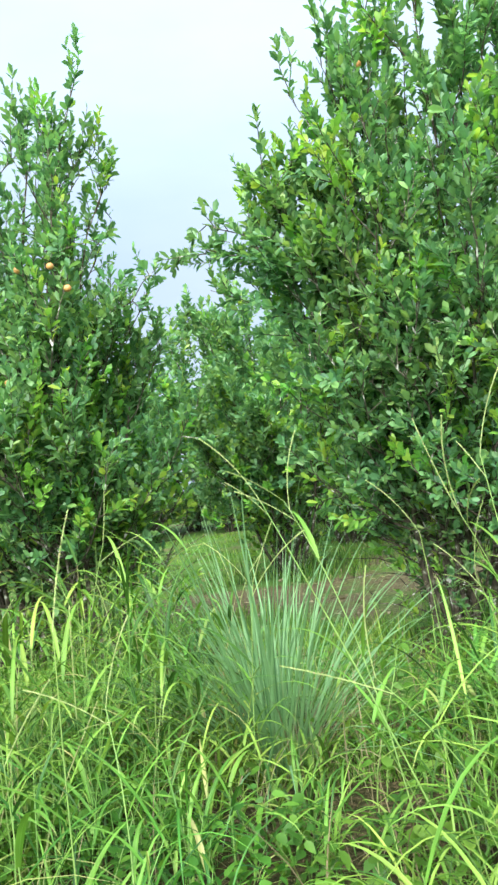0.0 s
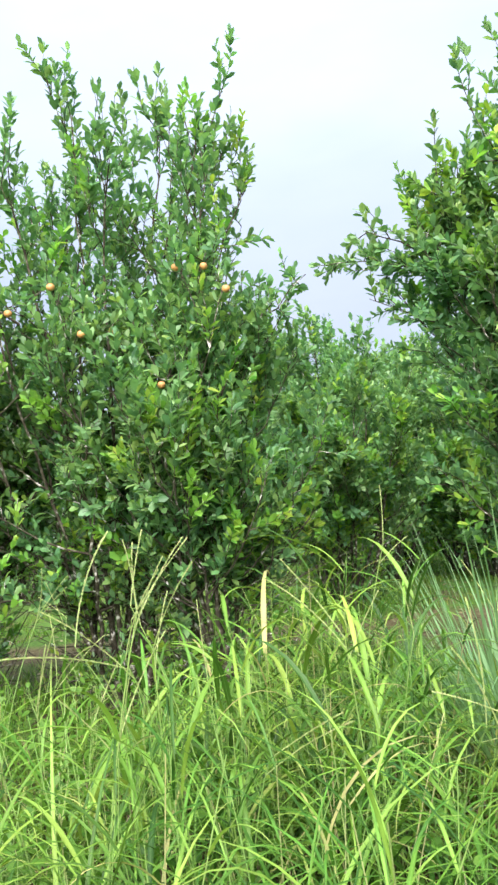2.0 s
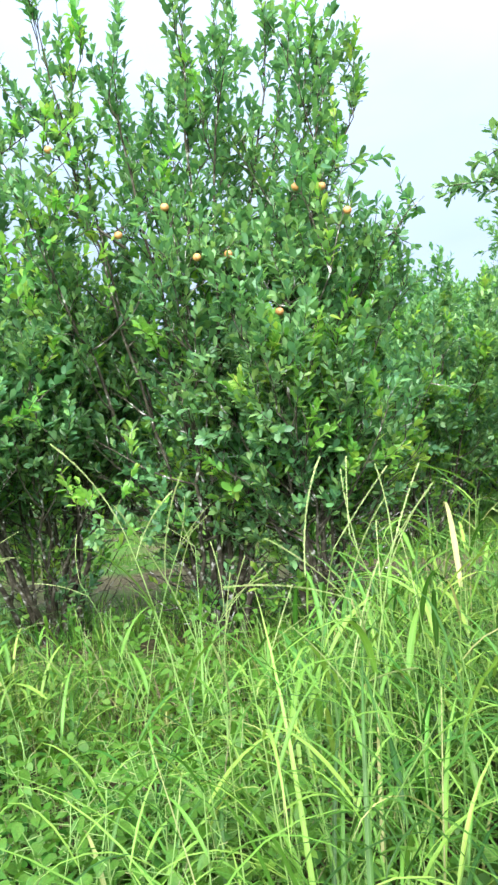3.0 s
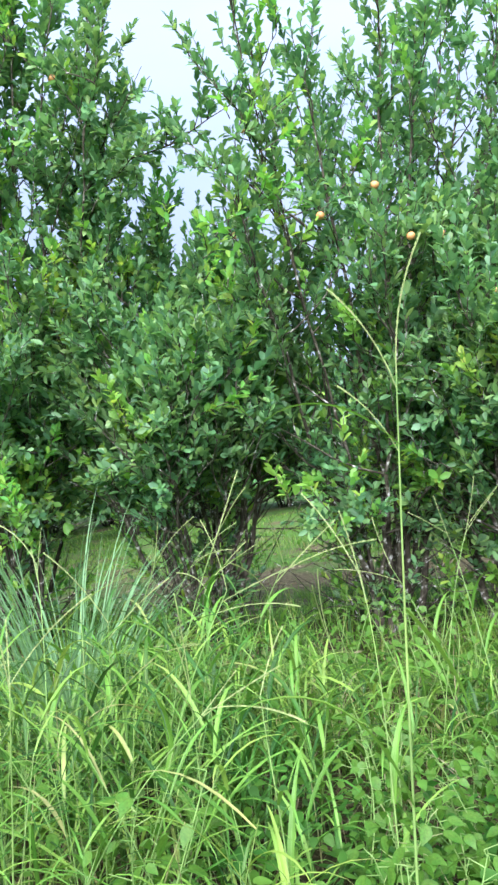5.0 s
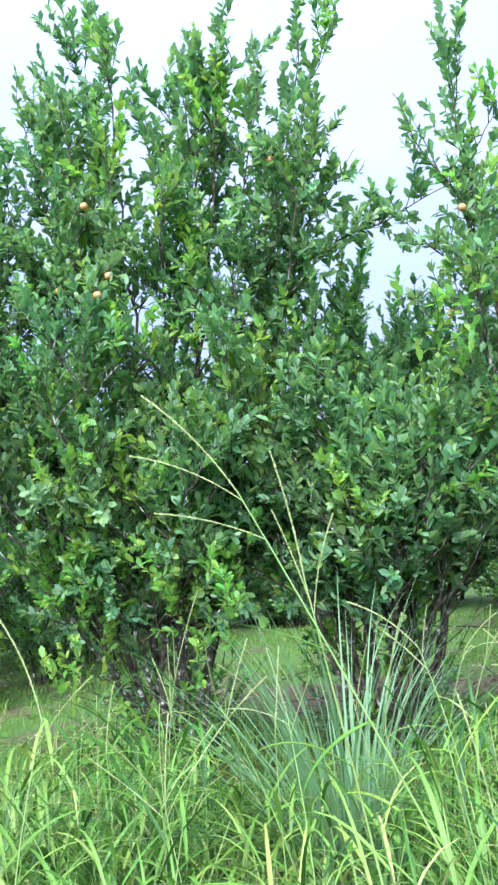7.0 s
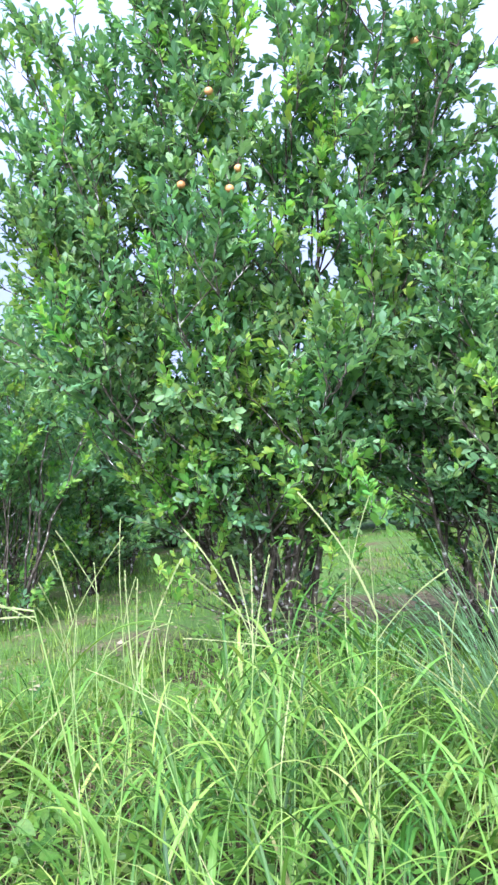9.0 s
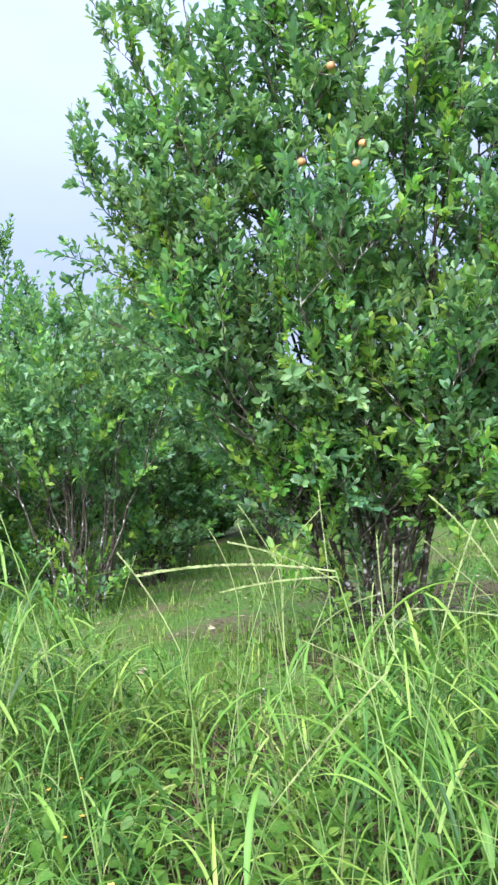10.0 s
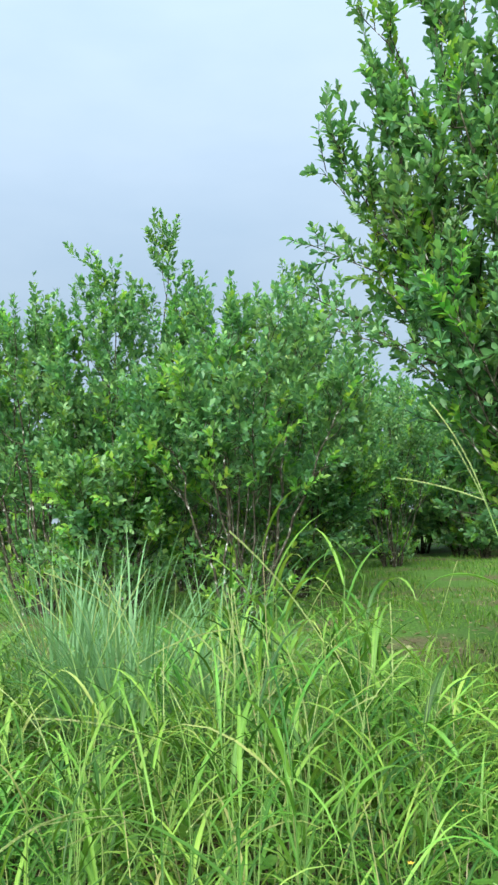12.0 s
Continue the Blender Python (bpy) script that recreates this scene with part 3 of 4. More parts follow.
tree_c = citrus_tree(37, -6.5, 6.1, rising(-6.5, 6.1, [(-4.75, 4.7, 5.3), (-4.62, 4.7, 4.5), (-5.2, 4.7, 5.05), (-5.53, 4.7, 5.2), (-6.07, 4.7, 5.25), (-6.55, 4.8, 5.6), (-6.95, 4.8, 5.1), (-7.72, 5.2, 5.15), (-8.18, 5.2, 4.45), (-7.9, 5.2, 4.5), (-6.3, 7.3, 5.0), (-5.4, 6.9, 4.9), (-7.85, 5.2, 3.95), (-7.5, 5.2, 3.4), (-7.2, 7.0, 5.0), (-4.95, 4.8, 5.0), (-5.8, 4.8, 5.2), (-6.78, 4.8, 5.3), (-7.3, 5.0, 5.2), (-7.45, 5.0, 4.7), (-6.2, 4.5, 3.3), (-6.8, 4.5, 3.1), (-7.35, 4.8, 2.9), (-5.5, 4.6, 3.0), (-4.9, 5.0, 3.9), (-7.2, 4.7, 4.2), (-6.0, 4.4, 2.4), (-6.5, 4.6, 4.2), (-7.6, 5.3, 4.2), (-5.9, 4.7, 4.6), (-6.4, 4.7, 4.75), (-7.0, 4.8, 4.5)]),
                     "broad citrus tree with many thin lichen-grey stems", open_below=0.95, fresh_share=0.2, fruits=[(-5.06, 4.4, 4.02), (-6.33, 4.4, 3.94), (-6.58, 4.5, 3.42), (-6.24, 4.3, 3.26), (-6.19, 4.4, 3.42)],
                     sprays=[(0.6, -1.0, 1.25), (0.55, -1.1, 1.5), (-0.35, -0.7, 0.95), (-0.45, -0.7, 0.6), (-0.2, -0.9, 1.3), (0.3, -1.2, 1.7), (0.5, -1.0, 0.8), (0.86, -1.45, 1.25)],
                     boughs=[((0.2, -0.4, 0.8), (0.9, -1.45, 1.2), 10), ((1.0, -0.9, 3.25), (2.75, -1.4, 3.75), 40), ((1.0, -0.9, 3.0), (1.95, -1.4, 3.4), 20), ((1.1, -0.8, 3.3), (1.95, -1.4, 3.9), 26), ((-0.6, -0.9, 1.7), (-1.9, -1.0, 2.6), 18), ((-0.7, -0.8, 2.0), (-2.1, -0.8, 2.85), 18), ((-0.6, -0.6, 2.3), (-2.05, -0.9, 3.12), 22)])
tree_d = citrus_tree(61, -2.4, 5.85, [(180, 0.4, 2.4), (250, 1.2, 2.1), (270, 0.9, 2.5), (0, 0.3, 2.5), (330, 0.35, 2.2), (90, 0.4, 2.3), (230, 1.1, 1.9), (300, 0.4, 2.3), (45, 0.3, 2.2), (265, 1.2, 1.6), (280, 0.9, 1.5), (215, 1.0, 2.2), (200, 0.7, 2.6)],
                     "low bushy citrus tree leafy down to the grass", open_below=0.62, fresh_share=0.16)
tree_e = citrus_tree(67, -4.8, 6.1, [(200, 0.6, 2.5), (262, 1.3, 2.1), (300, 1.2, 2.3), (340, 0.8, 2.5), (30, 0.7, 2.6), (275, 1.4, 1.7), (120, 0.7, 2.6), (318, 1.1, 1.8), (225, 1.1, 1.8), (285, 0.7, 2.7), (325, 0.8, 2.3), (290, 1.4, 1.9), (310, 1.0, 2.4), (350, 0.8, 1.9), (0, 0.5, 2.6), (245, 1.1, 2.3), (270, 1.0, 2.6), (280, 1.3, 1.6), (250, 1.2, 1.7), (100, 1.0, 3.1), (300, 0.9, 2.9), (285, 0.9, 2.85), (265, 0.6, 3.2)],
                     "spreading bright green citrus bush between two taller trees", open_below=1.05, per_branch=7, fresh_share=0.05)
far_a = citrus_tree(41, -10.7, 14.4, spread(41, 14, 4.2, 1.8), "dense citrus tree in the second orchard row", far=True, leaf=0.112, per_stem=9, per_branch=6, open_below=1.25, close=0.02)
far_b = citrus_tree(43, -1.6, 10.4, rising(-1.6, 10.4, [(-1.5, 10.0, 4.0), (-2.2, 10.0, 4.15), (-1.0, 10.0, 3.7), (-0.6, 10.2, 3.5), (-2.8, 10.3, 3.9), (-1.8, 9.7, 3.8), (-1.3, 11.0, 3.9), (-2.3, 11.0, 3.9), (-1.2, 9.4, 3.0), (-2.0, 9.3, 3.0), (-2.7, 9.6, 2.9), (-0.6, 9.6, 2.8), (-1.6, 9.2, 2.3)]), "small dense citrus tree in the second orchard row", far=True, leaf=0.112, per_branch=8, open_below=0.75, close=0.02)
far_c = citrus_tree(47, -10.2, 8.9, rising(-10.2, 8.9, [(-10.2, 9.2, 4.4), (-10.5, 8.9, 4.3), (-9.9, 9.0, 4.3), (-9.4, 9.3, 3.9), (-10.8, 9.2, 4.0), (-9.7, 9.8, 4.2), (-10.4, 8.0, 3.3), (-9.7, 8.1, 3.1), (-11.0, 8.5, 3.0), (-9.1, 8.8, 3.2), (-10.0, 8.5, 4.0), (-10.6, 9.8, 4.2)]), "citrus tree with several slim stems from the ground", far=True, leaf=0.112, per_stem=9, per_branch=6, open_below=1.25, close=0.02)
far_d = citrus_tree(49, -12.1, 9.6, rising(-12.1, 9.6, [(-11.5, 9.5, 5.4), (-11.2, 9.4, 4.8), (-12.6, 9.5, 4.8), (-13.3, 9.6, 4.4), (-11.0, 9.3, 4.4), (-12.1, 9.4, 4.9), (-12.9, 9.0, 4.5), (-11.7, 9.0, 4.6), (-12.3, 8.4, 3.4), (-11.4, 8.5, 3.2), (-13.0, 8.6, 3.2), (-12.2, 10.4, 4.7), (-11.0, 8.9, 3.3), (-12.0, 8.2, 2.2), (-11.3, 8.3, 2.1)]), "tall bushy citrus tree leafy down to the grass", far=True, leaf=0.112, per_branch=8, open_below=0.35, close=0.02)
row_a = citrus_tree(51, -16.0, 20.0, spread(51, 10, 4.6, 2.0), "citrus tree far back in the orchard", far=True, leaf=0.215, per_stem=10, per_branch=5, open_below=0.12, close=0.03)
row_b = citrus_tree(53, -8.0, 21.0, spread(53, 10, 4.4, 2.0), "citrus tree far back in the orchard", far=True, leaf=0.215, per_stem=10, per_branch=5, open_below=0.12, close=0.03)


def repeat(tree, x, y, turn, scale):
    made = copy_thing(tree, pose(x, y, float(ground_z(x, y)), 0, 0, turn))
    made.scale = (scale, scale, scale)
    return made


for k, (x, y) in enumerate([(-0.9, 13.6), (-10.2, 11.4), (-13.5, 9.6), (-13.8, 13.5), (1.4, 10.5), (2.8, 14.5), (-0.4, 16.5), (-12.0, 16.0), (-16.4, 11.0), (0.9, 13.0), (-12.4, 12.8), (-15.0, 16.5), (-9.4, 17.5), (-2.0, 14.6), (-1.5, 17.4), (0.5, 15.0)]):
    repeat((far_a, far_b, far_c, far_d)[(3 * k) % 4], x, y, 70 * k + 20, 0.95 + 0.05 * (k % 4))
far_rng = np.random.default_rng(5)
for k in range(44):
    x = -29 + 0.9 * k
    y = (20.5, 23.0, 25.5)[k % 3] + far_rng.uniform(-0.8, 0.8)
    repeat((row_a, row_b)[(k * 2 + k // 3) % 2], x, y, far_rng.uniform(0, 360), far_rng.uniform(0.85, 1.15))


# ---- grass of the verge ----
def scatter(rng, count, x0, x1, y0, y1):
    x, y = rng.uniform(x0, x1, count), rng.uniform(y0, y1, count)
    return x, y, ground_z(x, y)


def culm_lines(rng, x, y, tall, az, lean):
    """Bowed grass stems: five points each."""
    s = np.linspace(0, 1, 5)
    r = tall[:, None] * (np.sin(lean)[:, None] * (0.6 * s + 0.4 * s**2.2)[None])
    z = tall[:, None] * np.cos(lean)[:, None] * s[None]
    return np.stack([x[:, None] + r * np.cos(az)[:, None], y[:, None] + r * np.sin(az)[:, None], ground_z(x, y)[:, None] + z - 0.02], -1)


def along_line(lines, s):
    """Points at s (one row a line) on lines of five points."""
    i = np.minimum((s * 4).astype(int), 3)
    f = (s * 4 - i)[..., None]
    rows = np.arange(len(lines))[:, None]
    return lines[rows, i] * (1 - f) + lines[rows, i + 1] * f


def verge_height(x, y):
    """How high the grass stands: in uneven stretches, low before the first lemongrass clump and towards the trees."""
    wave = 0.92 + 0.12 * np.sin(1.1 * x + 0.5) + 0.10 * np.sin(2.7 * x + 1.3 * y)
    stretch_of = lambda at, wide: np.exp(-(((x - at) / wide) ** 2))
    dip = 1 - 0.78 * stretch_of(-0.4, 0.62) - 0.72 * stretch_of(-3.15, 0.7) - 0.55 * stretch_of(-5.1, 0.6) - 0.6 * stretch_of(-7.0, 0.7) + 0.25 * stretch_of(-1.7, 0.65) - 0.4 * stretch_of(-9.3, 0.7) + 0.34 * stretch_of(-8.2, 0.5)
    ends = 2.9 + 0.9 * stretch_of(-1.5, 0.6)
    return wave * dip * np.clip(1.1 - 0.34 * np.maximum(0, y - ends), 0.25, 1.3)


def in_weeds(x, y):
    """Where leafy weeds crowd out the grass."""
    return ((x + 2.75) / 0.62) ** 2 + ((y - 2.3) / 0.75) ** 2 < 1


def tall_grass():
    """Leafy upright stems between the mounds."""
    rng = np.random.default_rng(101)
    n, per = 3100, 6
    x, y, _ = scatter(rng, n, -12.8, 3.6, 1.38, 4.4)
    keep = (rng.random(n) < 0.28 + 0.8 * verge_height(x, y)) & (~in_weeds(x, y) | (rng.random(n) < 0.3))
    x, y = x[keep], y[keep]
    n = len(x)
    tall = rng.uniform(0.55, 1.1, n) * verge_height(x, y)
    az, lean = rng.uniform(0, 2 * np.pi, n), np.abs(rng.normal(0.14, 0.18, n))
    lines = culm_lines(rng, x, y, tall, az, lean)
    v, f = tubes([(p, np.linspace(0.0036, 0.0014, 5)) for p in lines], 4)
    tagged(new("grass_stem_mass", mesh_of("grass_stem_mass", v, f, [STALK])), "thin upright green grass stems along the verge", "grass", kind="stuff")
    s = np.linspace(0.3, 0.98, per)[None] + rng.uniform(-0.06, 0.02, (n, per))
    base = along_line(lines, np.clip(s, 0, 0.999)).reshape(-1, 3)
    m = n * per
    turn = (az[:, None] + np.arange(per)[None] * np.pi + rng.normal(0, 0.6, (n, per))).ravel()
    long = rng.uniform(0.26, 0.56, m) * np.repeat(0.6 + 0.45 * tall, per)
    broad = (rng.uniform(0.010, 0.022, m) + 0.006 * np.repeat(rng.random(n) < 0.25, per)) * np.repeat(np.clip(0.05 + 0.33 * y, 0.58, 1), per)
    v, f = strips(base, turn, long, broad, rng.uniform(0.35, 1.0, m), rng.uniform(1.0, 2.2, m), 7, 0.35, rng.normal(0, 0.3, m))
    tagged(new("tall_grass", mesh_of("tall_grass", v, f, [GRASS], blade=7)), "tall bright green grass along the verge", "grass", kind="stuff")


def grass_mounds():
    """Clumps whose long blades arch out and over."""
    rng = np.random.default_rng(107)
    n, per = 560, 14
    tx, ty, _ = scatter(rng, n, -12.8, 3.6, 1.45, 4.6)
    keep = (rng.random(n) < 0.2 + 0.85 * verge_height(tx, ty)) & (~in_weeds(tx, ty) | (rng.random(n) < 0.2))
    tx, ty = tx[keep], ty[keep]
    n = len(tx)
    high = rng.uniform(0.55, 1.1, n) * np.maximum(0.42, verge_height(tx, ty))
    size = np.repeat(high, per)
    az = rng.uniform(0, 2 * np.pi, n * per)
    r = 0.07 * np.sqrt(rng.random(n * per))
    x, y = np.repeat(tx, per) + r * np.cos(az), np.repeat(ty, per) + r * np.sin(az)
    m = n * per
    broad = np.repeat(rng.uniform(0.009, 0.018, n), per) * rng.uniform(0.7, 1.25, m)
    v, f = strips(np.stack([x, y, ground_z(x, y) - 0.02], -1), az + rng.normal(0, 0.5, m), size * rng.uniform(0.55, 1.3, m), broad, np.abs(rng.normal(0.25, 0.3, m)), rng.uniform(0.7, 2.8, m), 9, 0.35, rng.normal(0, 0.25, m))
    tagged(new("arching_grass", mesh_of("arching_grass", v, f, [GRASS], blade=9)), "arching clumps of long green grass on the verge", "grass", kind="stuff")


def tree_foot_grass():
    """Uncut tufts round the feet of the first row."""
    rng = np.random.default_rng(113)
    xs, ys = [], []
    for cx, cy in (*FEET, (-10.7, 14.4), (-10.2, 8.9), (-12.1, 9.6), (-1.6, 10.4)):
        a, r = rng.uniform(0, 2 * np.pi, 42), rng.uniform(0.1, 1.2, 42)
        xs.append(cx + r * np.cos(a))
        ys.append(cy + r * np.sin(a))
    tx, ty = np.concatenate(xs), np.concatenate(ys)
    per = 16
    n, m = len(tx), len(tx) * per
    x, y = np.repeat(tx, per) + rng.normal(0, 0.04, m), np.repeat(ty, per) + rng.normal(0, 0.04, m)
    v, f = strips(np.stack([x, y, ground_z(x, y) - 0.02], -1), rng.uniform(0, 2 * np.pi, m), np.repeat(rng.uniform(0.18, 0.5, n), per) * rng.uniform(0.6, 1.2, m), rng.uniform(0.005, 0.013, m), np.abs(rng.normal(0.1, 0.25, m)), rng.uniform(0.3, 2.0, m), 5, 0.35)
    tagged(new("tree_foot_grass", mesh_of("tree_foot_grass", v, f, [GRASS])), "uncut grass tufts round the tree feet", "grass", kind="stuff")


def fallen_leaves():
    rng = np.random.default_rng(115)
    n = 3200
    x, y = rng.uniform(-12, 2, n), 5.0 + 7.5 * rng.random(n)
    turn = rng.uniform(0, 2 * np.pi, n)
    along = np.stack([np.cos(turn), np.sin(turn), rng.normal(0, 0.15, n)], -1)
    v, f = leaves(np.stack([x, y, ground_z(x, y) + 0.012], -1), along, np.array([0, 0, 1.0]) + rng.normal(0, 0.3, (n, 3)), rng.uniform(0.05, 0.1, n), FAR_FORM, FAR_TRIS)
    tagged(new("fallen_leaves", mesh_of("fallen_leaves", v, f, [DEAD])), "dry brown leaves fallen on the orchard soil", "fallen leaves", kind="stuff")


def dead_grass():
    rng = np.random.default_rng(109)
    n = 4200
    x, y, z = scatter(rng, n, -12.8, 3.6, 1.2, 4.6)
    v, f = strips(np.stack([x, y, z], -1), rng.uniform(0, 2 * np.pi, n), rng.uniform(0.2, 0.6, n), rng.uniform(0.003, 0.009, n), np.abs(rng.normal(0.6, 0.5, n)), rng.uniform(0.2, 1.6, n), 5, 0.3, rng.normal(0, 0.4, n))
    tagged(new("dead_grass", mesh_of("dead_grass", v, f, [DEAD])), "dry brown straw at the foot of the grass", "grass", kind="stuff")


def short_grass():
    rng = np.random.default_rng(103)
    n = 135000
    y = 3.4 + 17 * rng.random(n) ** 1.7
    x = -4.5 + (rng.random(n) - 0.5) * (17 + 1.1 * y)
    bare = np.array([noise.noise(Vector((a * 0.8, b * 0.8, 3.0))) for a, b in zip(x, y)])
    keep = bare - 0.75 * np.exp(-(((y - 8.5) / 0.9) ** 2)) * np.clip((x + 7.5) / 2, 0, 1) > -0.22
    keep &= ~near_feet(x, y, 0.8) | (rng.random(n) < 0.45)
    x, y = x[keep], y[keep]
    n = len(x)
    v, f = strips(np.stack([x, y, ground_z(x, y) - 0.01], -1), rng.uniform(0, 2 * np.pi, n), rng.uniform(0.05, 0.2, n) * (0.7 + 0.5 * np.sin(1.3 * x + 0.9 * y) ** 2) * np.clip(2.3 - 0.22 * y, 0.8, 1.5), rng.uniform(0.004, 0.010, n) * (1 + 0.07 * y), rng.uniform(0.0, 0.6, n), rng.uniform(0.2, 1.3, n), 2, 0.3)
    tagged(new("short_grass", mesh_of("short_grass", v, f, [LAWN])), "short green grass on the orchard floor", "grass", kind="stuff")


tall_grass()
grass_mounds()
tree_foot_grass()
fallen_leaves()
dead_grass()
short_grass()


def lemongrass(seed, x, y, size):
    """A fan of stiff arching blades, each a piece of its own, over a core of finer ones."""
    rng = np.random.default_rng(seed)
    clump = new("lemongrass_clump")
    clump.matrix_basis = pose(x, y, float(ground_z(x, y)))
    forms = []
    for k in range(12):
        one = np.ones(1)
        v, f = strips(np.zeros((1, 3)), 0 * one, one, one * rng.uniform(0.008, 0.017), 0 * one, one * rng.uniform(0.1, 1.2), 8, 0.5)
        forms.append(mesh_of("blade", v, f, [LEMON], blade=8))
    for k in range(160):
        r, az = 0.15 * math.sqrt(rng.random()), rng.uniform(0, 360)
        lean = math.degrees(abs(rng.normal(0.05, 0.6)))
        ob = part("blade", forms[k % 12], clump)
        ob.matrix_basis = pose(r * math.cos(radians(az)), r * math.sin(radians(az)), -0.02, 0, 0, az + rng.normal(0, 25)) @ pose(0, 0, 0, 0, min(lean, 60), 0) @ Matrix.Scale(size * rng.uniform(0.7, 1.2), 4)
    n = 60
    az = rng.uniform(0, 2 * np.pi, n)
    r = 0.17 * np.sqrt(rng.random(n)) * size
    base = np.stack([r * np.cos(az), r * np.sin(az), np.full(n, -0.02)], -1)
    v, f = strips(base, az + rng.normal(0, 0.5, n), size * rng.uniform(0.6, 1.15, n), rng.uniform(0.005, 0.011, n), np.abs(rng.normal(0, 0.36, n)), rng.uniform(0.1, 1.2, n), 7, 0.5)
    part("blade_core", mesh_of("blade_core", v, f, [LEMON]), clump, kind="stuff")
    n = 70
    az = rng.uniform(0, 2 * np.pi, n)
    r = rng.uniform(0.08, 0.2, n) * size
    base = np.stack([r * np.cos(az), r * np.sin(az), np.full(n, 0.02)], -1)
    v, f = strips(base, az + rng.normal(0, 0.4, n), size * rng.uniform(0.3, 0.75, n), rng.uniform(0.004, 0.010, n), rng.uniform(0.3, 1.0, n), rng.uniform(0.9, 2.2, n), 7, 0.4)
    part("withered_growth", mesh_of("withered_growth", v, f, [DEAD]), clump, "dry brown drooping blades", kind="stuff")
    return tagged(clump, "dense clump of blue-green lemongrass on the verge", "grass clump", "lemongrass clumps")


for seed, x, y, size in ((201, -0.72, 3.6, 1.28), (202, -4.92, 3.65, 1.3), (203, -9.3, 3.8, 1.3), (204, -8.85, 4.0, 1.15), (205, -9.85, 4.1, 1.2)):
    lemongrass(seed, x, y, size)


# ---- flowering grass stalks ----
def seed_spike(rng, long):
    """One slender spike: a thin bowed axis with small husks along it."""
    s = np.linspace(0, 1, 8)
    bow = rng.uniform(0.1, 0.5)
    pts = np.stack([long * 0.5 * bow * s**2, 0 * s, long * (s - 0.18 * bow * s**2)], -1)
    v1, f1 = tubes([(pts, np.linspace(0.0016, 0.0007, 8))], 4)
    n = int(long / 0.0018)
    t = np.linspace(0.08, 0.98, n)
    q = np.stack([np.interp(t, s, pts[:, k]) for k in range(3)], -1)
    turn = np.arange(n) * 2.6
    along = np.stack([0.07 * np.cos(turn), 0.07 * np.sin(turn), np.ones(n)], -1)
    v2, f2 = leaves(q, along, rng.normal(size=(n, 3)), rng.uniform(0.007, 0.010, n), FAR_FORM, FAR_TRIS)
    tri = np.concatenate([f1[:, [0, 1, 2]], f1[:, [0, 2, 3]], f2 + len(v1)])
    return mesh_of("seed_spike", np.concatenate([v1, v2]), tri, [STRAW])


SPIKE_RNG = np.random.default_rng(77)
SPIKES = [seed_spike(SPIKE_RNG, SPIKE_RNG.uniform(0.16, 0.34)) for k in range(6)]


def grass_stalk(seed, x, y, tall, azimuth, lean, heads=4, blades=3):
    rng = np.random.default_rng(seed)
    stalk = new("grass_stalk")
    stalk.matrix_basis = pose(x, y, float(ground_z(x, y)), 0, 0, azimuth)
    s = np.linspace(0, 1, 12)
    out = tall * math.sin(radians(lean)) * (0.55 * s + 0.45 * s**2.4)
    up = tall * math.cos(radians(lean)) * (s - 0.06 * s**3)
    pts = np.stack([out, 0.012 * np.sin(5 * s + seed), up - 0.02], -1)
    v, f = tubes([(pts, 0.0032 - 0.0018 * s)], 6)
    part("stem", mesh_of("stem", v, f, [STALK]), stalk)
    for k in range(blades):
        i = 4 + 2 * k + int(rng.integers(0, 2))
        one = np.ones(1)
        v, f = strips(pts[min(i, 10)][None], one * (np.pi * k + rng.normal(0, 0.7)), one * rng.uniform(0.22, 0.42), one * rng.uniform(0.012, 0.026), one * rng.uniform(0.25, 0.8), one * rng.uniform(0.8, 2.2), 9, 0.35)
        part("leaf", mesh_of("leaf", v, f, [GRASS], blade=9), stalk)
    for k in range(heads):
        d = pts[-1] - pts[-3]
        tilt = math.degrees(math.atan2(d[0], d[2]))
        at = pts[-1] + (pts[-3] - pts[-1]) * (0.35 * k / max(1, heads - 1))
        ob = part("seed_spike", SPIKES[int(rng.integers(0, 6))], stalk, "pale straw-coloured seed spike")
        ob.matrix_basis = Matrix.Translation(at) @ pose(0, 0, 0, 0, tilt, 0) @ pose(0, 0, 0, 0, 0, rng.uniform(0, 360)) @ pose(0, 0, 0, 0, rng.uniform(4, 50), 0) @ Matrix.Scale(rng.uniform(0.8, 1.25), 4)
    return tagged(stalk, "tall flowering grass stalk with slender seed spikes", "grass", "flowering grass stalks")


